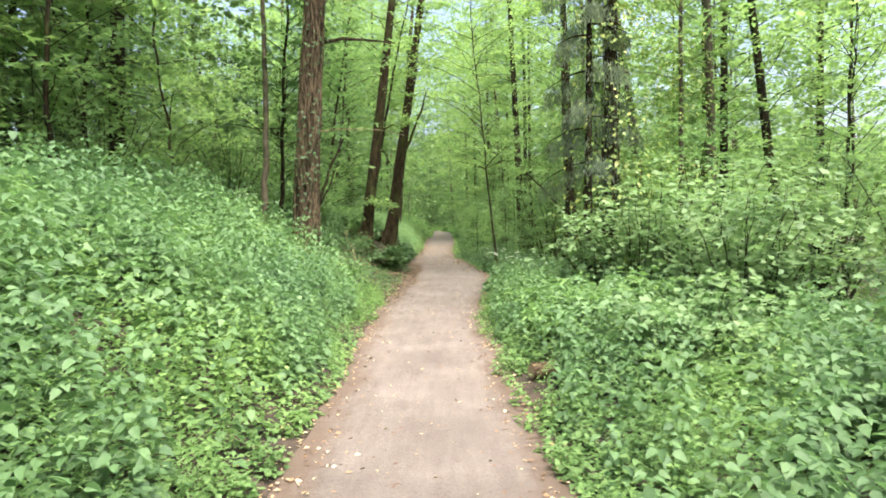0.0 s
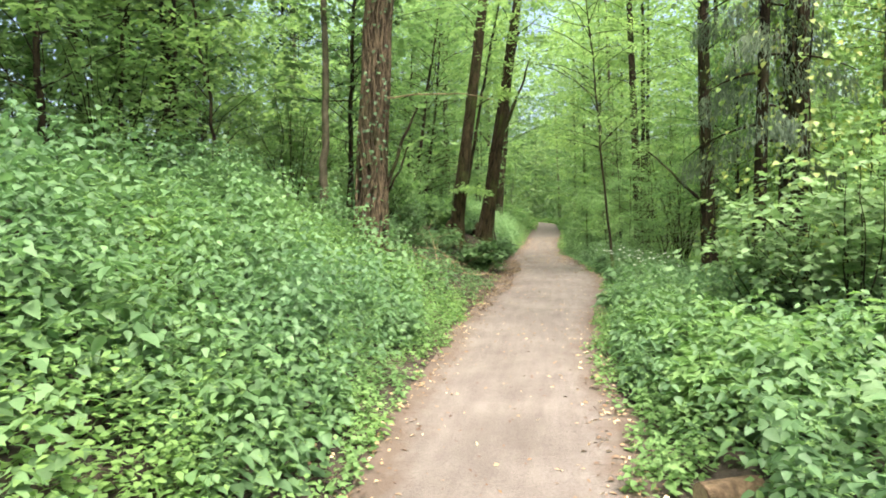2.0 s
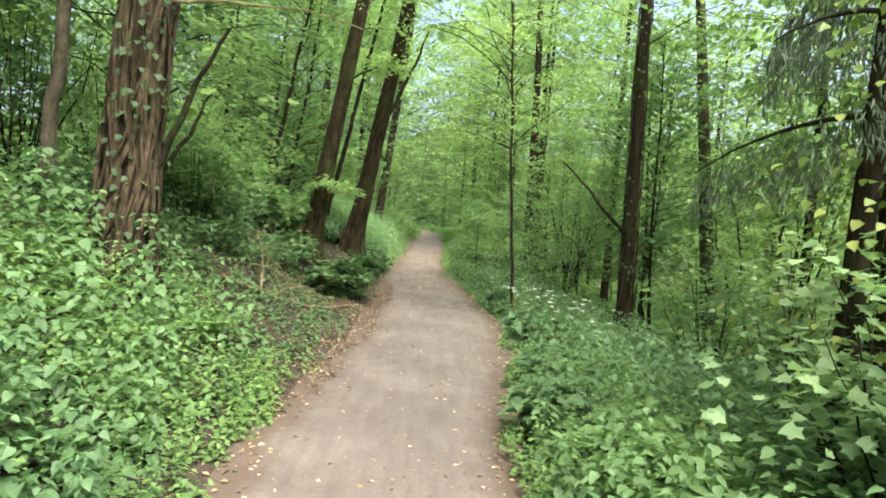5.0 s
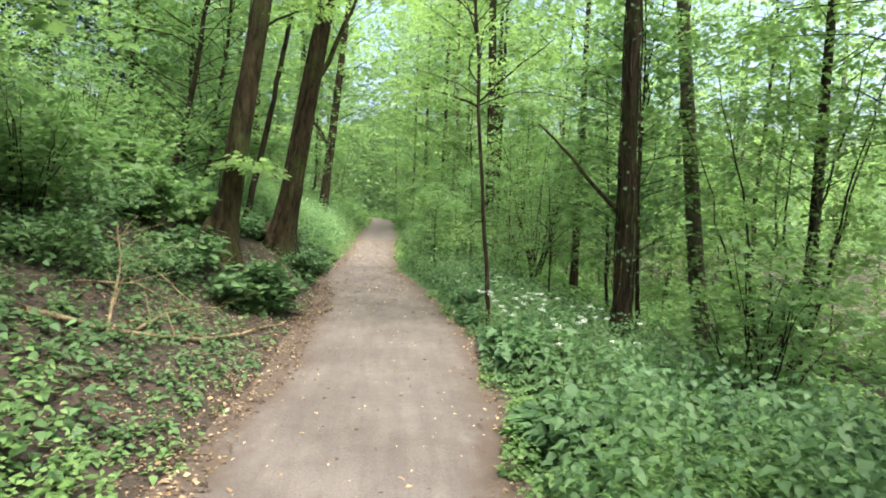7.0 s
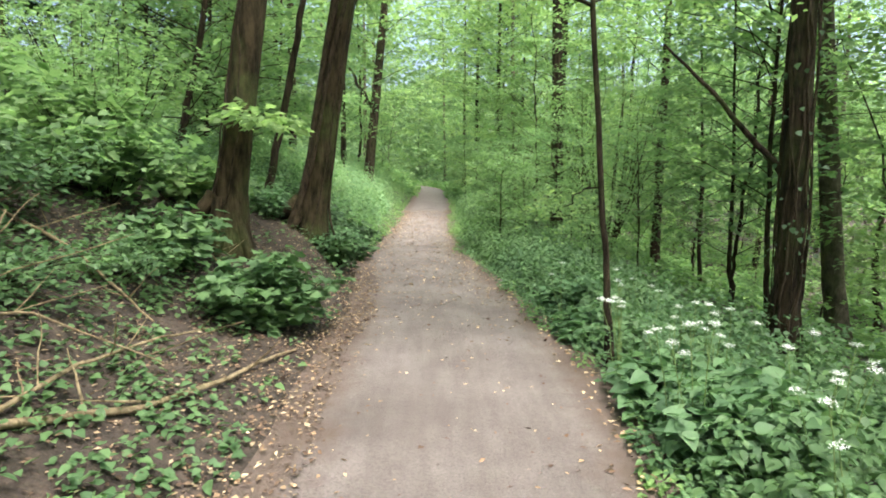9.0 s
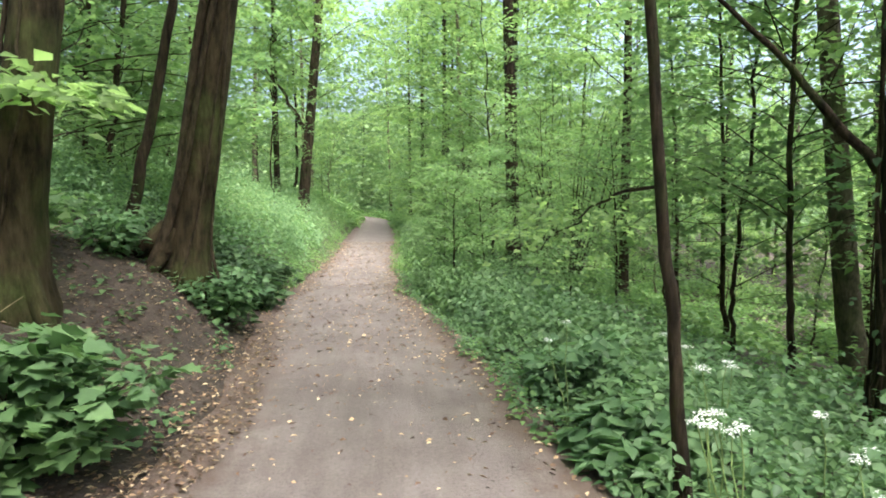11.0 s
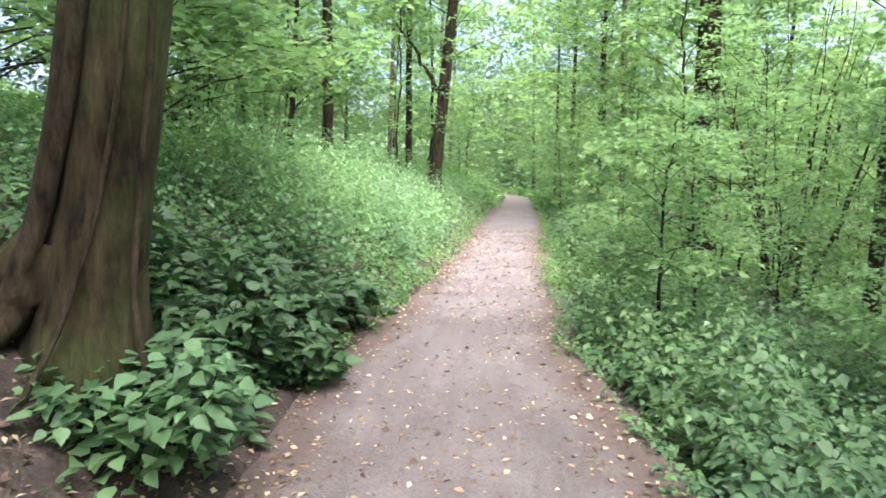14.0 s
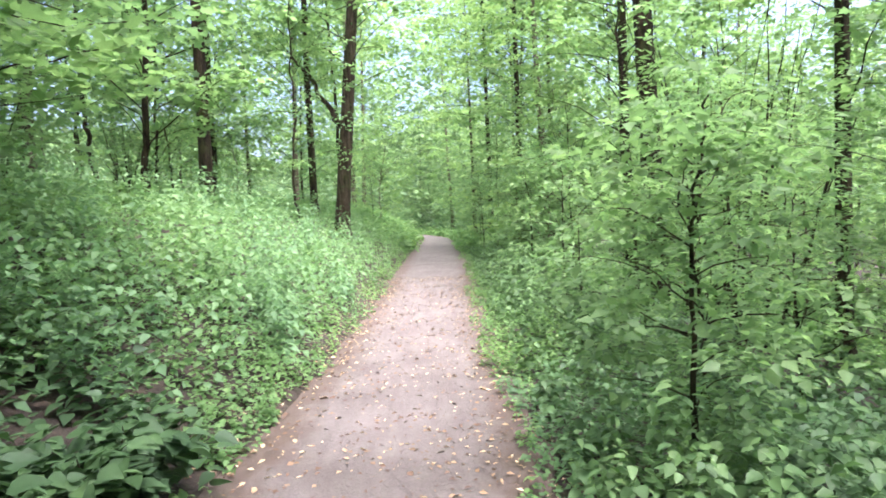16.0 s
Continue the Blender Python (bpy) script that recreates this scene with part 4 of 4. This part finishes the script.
fz[k] = rng.uniform(5, 26, k.sum()) + 3 * wave(np.cos(a[k]) * 12, np.sin(a[k]) * 12, 1.0)
P = np.stack([fx, fy, fz], -1)
# the paler elder leaf puts the haze of distance into the colour
tagged(new("far_woods", blades("far_woods", P, around(n, -0.1), upward(n, 0.5), rng.uniform(0.3, 0.65, n) * np.where(np.abs(a - np.pi / 2) < 1.2, 1, 2.5), 0.75, ELDER)), "distant green woodland behind the trees", "woods", kind="stuff")

# ---------------------------------------------------------------- dead leaves
def litter(name, xy, size, lift, label, mat):
    n = len(xy)
    z = np.maximum(land(xy[:, 0], xy[:, 1]), np.where((xy[:, 0] > left_edge(xy[:, 1]) - 0.1) & (xy[:, 0] < right_edge(xy[:, 1]) + 0.1), 0.02, -9)) + lift
    D = around(n, 0.0) * [1, 1, 0.6]
    ob = new(name, blades(name, np.stack([xy[:, 0], xy[:, 1], z], -1), D, upward(n, 0.35), size * rng.uniform(0.5, 1.4, n), rng.uniform(0.3, 0.7, n), mat, LANCE))
    return tagged(ob, label, "leaf litter", kind="stuff")


p = sow(-1.5, 1.4, -1.5, 34, 230, lambda x, y: np.clip(0.13 + 0.9 * np.exp(-((x - left_edge(y)) / 0.22) ** 2) + 0.9 * np.exp(-((x - right_edge(y)) / 0.2) ** 2) + 0.6 * step(16, 20, y), 0, 1) * (x > left_edge(y) - 0.3) * (x < right_edge(y) + 0.3))
litter("leaf_litter", p, 0.039, 0.006, "tan dead leaves scattered along the earth path", LITTER)
p = sow_left(-0.3, 4.5, 10.6, 20.8, 900, lambda u, y: np.clip(bare(np.maximum(u, 0), y) * (0.5 + 0.5 * patch(u, y, 2.0, 9.0)), 0, 1))
litter("leaf_litter", p, 0.034, 0.012, "brown and tan dead leaves on the worn bank", ROTTED)

# ---------------------------------------------------------------- cow parsley
def cow_parsley(x, y, h):
    ob = tagged(new("cow_parsley"), "cow parsley with lacy white flower heads", "flower", "cow parsley in bloom")
    ob.location = (x, y, float(land(x, y)))
    stems, heads = [], []
    for k in range(int(rng.integers(2, 5))):
        a = rng.uniform(0, 6.28)
        r = rng.uniform(0.05, 0.22)
        tip = np.array([math.cos(a) * r, math.sin(a) * r, h * rng.uniform(0.8, 1.08)])
        stems.append(tube(bend((0, 0, -0.03), tip, 6, 0.05, 0.03), np.linspace(0.005, 0.002, 6), 5))
        heads.append(tip)
    part("stem", mesh_from("stem", *join(stems), STEM, True), ob)
    for tip in heads:
        P, D, N = [], [], []
        for q in range(12):
            b, rr = q * 2.4, 0.033 * math.sqrt(q / 12)
            c = tip + np.array([math.cos(b) * rr, math.sin(b) * rr, 0.012 - 2.5 * rr * rr])
            m = 7
            P.append(c + rng.normal(0, 0.006, (m, 3)))
            D.append(around(m, 0.1))
            N.append(upward(m, 0.4))
        P, D, N = map(np.concatenate, (P, D, N))
        part("flower_head", blades("flower_head", P, D, N, rng.uniform(0.005, 0.010, len(P)), 0.9, PETAL), ob)
    P, D, N, L = zip(*[spray(np.array([rng.normal(0, 0.08), rng.normal(0, 0.08), h * f]), 26, 0.18, 0.05) for f in (0.25, 0.45, 0.62)])
    part("leaves", blades("leaves", *map(np.concatenate, (P, D, N, L)), 0.45, COVER), ob)
    return ob


for x, y in scatter(18, 1.2, 2.2, 13.6, 17.4, 0.22, lambda x, y: x > right_edge(y) + 0.15):
    cow_parsley(x, y, 0.58 + 0.16 * rng.uniform() + 0.12 * (x - 1.2))

# ---------------------------------------------------------------- ferns
def fern(x, y, size, fronds):
    ob = tagged(new("fern"), "bright green arching fern", "fern", "ferns")
    ob.location = (x, y, float(land(x, y)))
    for k in range(fronds):
        a = k * 6.28 / fronds + rng.normal(0, 0.25)
        out = np.array([math.cos(a), math.sin(a), 0])
        s = np.linspace(0, 1, 24)[:, None]
        line = out * s * size * 0.75 + np.array([0, 0, 1]) * size * (1.15 * s - 0.75 * s ** 2)
        side = np.array([-math.sin(a), math.cos(a), 0])
        ln = size * 0.24 * np.sin(np.pi * np.clip(s[2:, 0] * 0.9 + 0.12, 0, 1))
        P = np.concatenate([line[2:] - side * 0.012, line[2:] + side * 0.012])
        D = np.concatenate([side + 0.35 * out + 0 * line[2:], -side + 0.35 * out + 0 * line[2:]])
        rib = np.diff(line, axis=0)
        P, D = np.concatenate([P, line[:-1] - rib * 0.3]), np.concatenate([D, rib])
        size_ = np.concatenate([ln, ln, np.linalg.norm(rib, axis=1) * 1.8])
        part("frond", blades("frond", P, D, upward(len(P), 0.1), size_, np.where(np.arange(len(P)) < 2 * len(ln), 0.26, 0.12), HERB), ob)
    return ob


for x, y, s in [(2.0, 4.7, 0.75), (1.5, 9.6, 0.6), (-2.1, 10.7, 0.55), (-1.9, 11.6, 0.5), (-3.3, 7.6, 0.7), (2.4, 14.0, 0.6)]:
    fern(x, y, s, 8)

# ---------------------------------------------------------------- log and fallen sticks
def log(x, y, length, d, turn):
    ob = tagged(new("log"), "short sawn log with flaking brown bark lying at the path edge", "log")
    ob.matrix_basis = pose(x, y, float(land(x, y)) + d * 0.5, 0, 0, turn)
    xs_ = np.linspace(-length / 2, length / 2, 14)
    line = np.stack([xs_, 0.008 * np.sin(xs_ * 9), 0 * xs_], -1)
    part("bark", mesh_from("bark", *tube(line, np.full(14, d / 2), 20, 0.07), LOG_BARK, True), ob)
    for s in (-1, 1):
        bm = bmesh.new()
        bmesh.ops.create_circle(bm, cap_ends=True, segments=20, radius=d * 0.47)
        bmesh.ops.transform(bm, matrix=Matrix.Translation((s * length * 0.497, 0, 0)) @ Matrix.Rotation(s * math.pi / 2, 4, "Y"), verts=bm.verts)
        me = bpy.data.meshes.new("cut_end")
        bm.to_mesh(me)
        bm.free()
        me.materials.append(CUT)
        part("cut_end", me, ob, "pale cut wood")
    return ob


log(0.9, 5.75, 0.33, 0.15, 20)


def fallen(points, d, twigs=0, label="bare fallen branch lying on the leaf litter"):
    pts = np.array([(x, y, float(land(x, y)) + h) for x, y, h in points])
    ob = tagged(new("fallen_branch"), label, "branch", "fallen branches")
    o = pts[0].copy()
    ob.location = o
    fine = np.concatenate([bend(p0, p1, 7, 0.0, 0.02)[:-1] for p0, p1 in zip(pts[:-1], pts[1:])] + [pts[-1:]]) - o
    part("wood", mesh_from("wood", *tube(fine, np.linspace(d / 2, d / 5, len(fine)), 8, 0.06), STICK, True), ob)
    for k in range(twigs):
        a = fine[int(rng.integers(2, len(fine) - 1))]
        b = a + np.array([rng.normal(0, 0.3), rng.normal(0, 0.3), rng.uniform(0.05, 0.35)])
        part("twig", mesh_from("twig", *tube(bend(a, b, 6, 0, 0.04), np.linspace(d / 5, 0.002, 6), 5), STICK, True), ob)
    return ob


fallen([(-2.35, 13.1, 0.05), (-1.95, 13.7, 0.04), (-1.62, 14.5, 0.04), (-1.42, 15.3, 0.05), (-1.34, 15.7, 0.06), (-1.2, 16.3, 0.03)], 0.05, 4)
fallen([(-2.0, 13.5, 0.03), (-2.2, 14.2, 0.3), (-2.5, 14.9, 0.55)], 0.026, 3)
fallen([(-1.95, 13.9, 0.03), (-1.92, 14.5, 0.12), (-1.85, 15.3, 0.16), (-1.8, 16.0, 0.1)], 0.026, 6)
fallen([(-2.5, 14.1, 0.04), (-2.2, 14.6, 0.2), (-1.7, 15.0, 0.12)], 0.022, 5)
fallen([(-3.5, 15.8, 0.05), (-2.7, 15.9, 0.12), (-2.1, 15.75, 0.06)], 0.035, 5)
fallen([(-2.9, 14.4, 0.02), (-3.1, 15.2, 0.35), (-3.6, 16.0, 0.5)], 0.028, 5)
fallen([(-2.9, 17.8, 0.02), (-2.3, 17.5, 0.1), (-1.8, 17.2, 0.05)], 0.025, 5)

# leafy maples between the verge and the slope
for mx, my, mh in [(7.4, 28.0, 8.5)]:
    tree("young_maple", mx, my, 0.11, mh, (-0.05, 0.0), BARK_DARK, "young maple with broad leafy boughs beyond the verge",
         (1.6, 2.5, 58, 18, 0.12), leafmat=MAPLE, leafshape=LOBED, leafwidth=0.95)
for hx, hy in [(8.8, 20.5), (7.6, 16.5), (10.8, 17.5)]:
    tree("tall_tree", hx, hy, 0.26, 16, (0.0, 0.0), BARK_DARK, "tall slender tree with a high spreading crown", (4.2, 3.8, 60, 34, 0.15), group="tall trees beyond")
for hx, hy, mh in [(5.6, 21.4, 7.5), (6.6, 24.6, 8.0)]:
    tree("young_maple", hx, hy, 0.1, mh, (-0.06, -0.03), BARK_DARK, "young maple with broad leafy boughs beyond the verge",
         (1.9, 2.4, 50, 17, 0.11), leafmat=MAPLE, leafshape=LOBED, leafwidth=0.95)
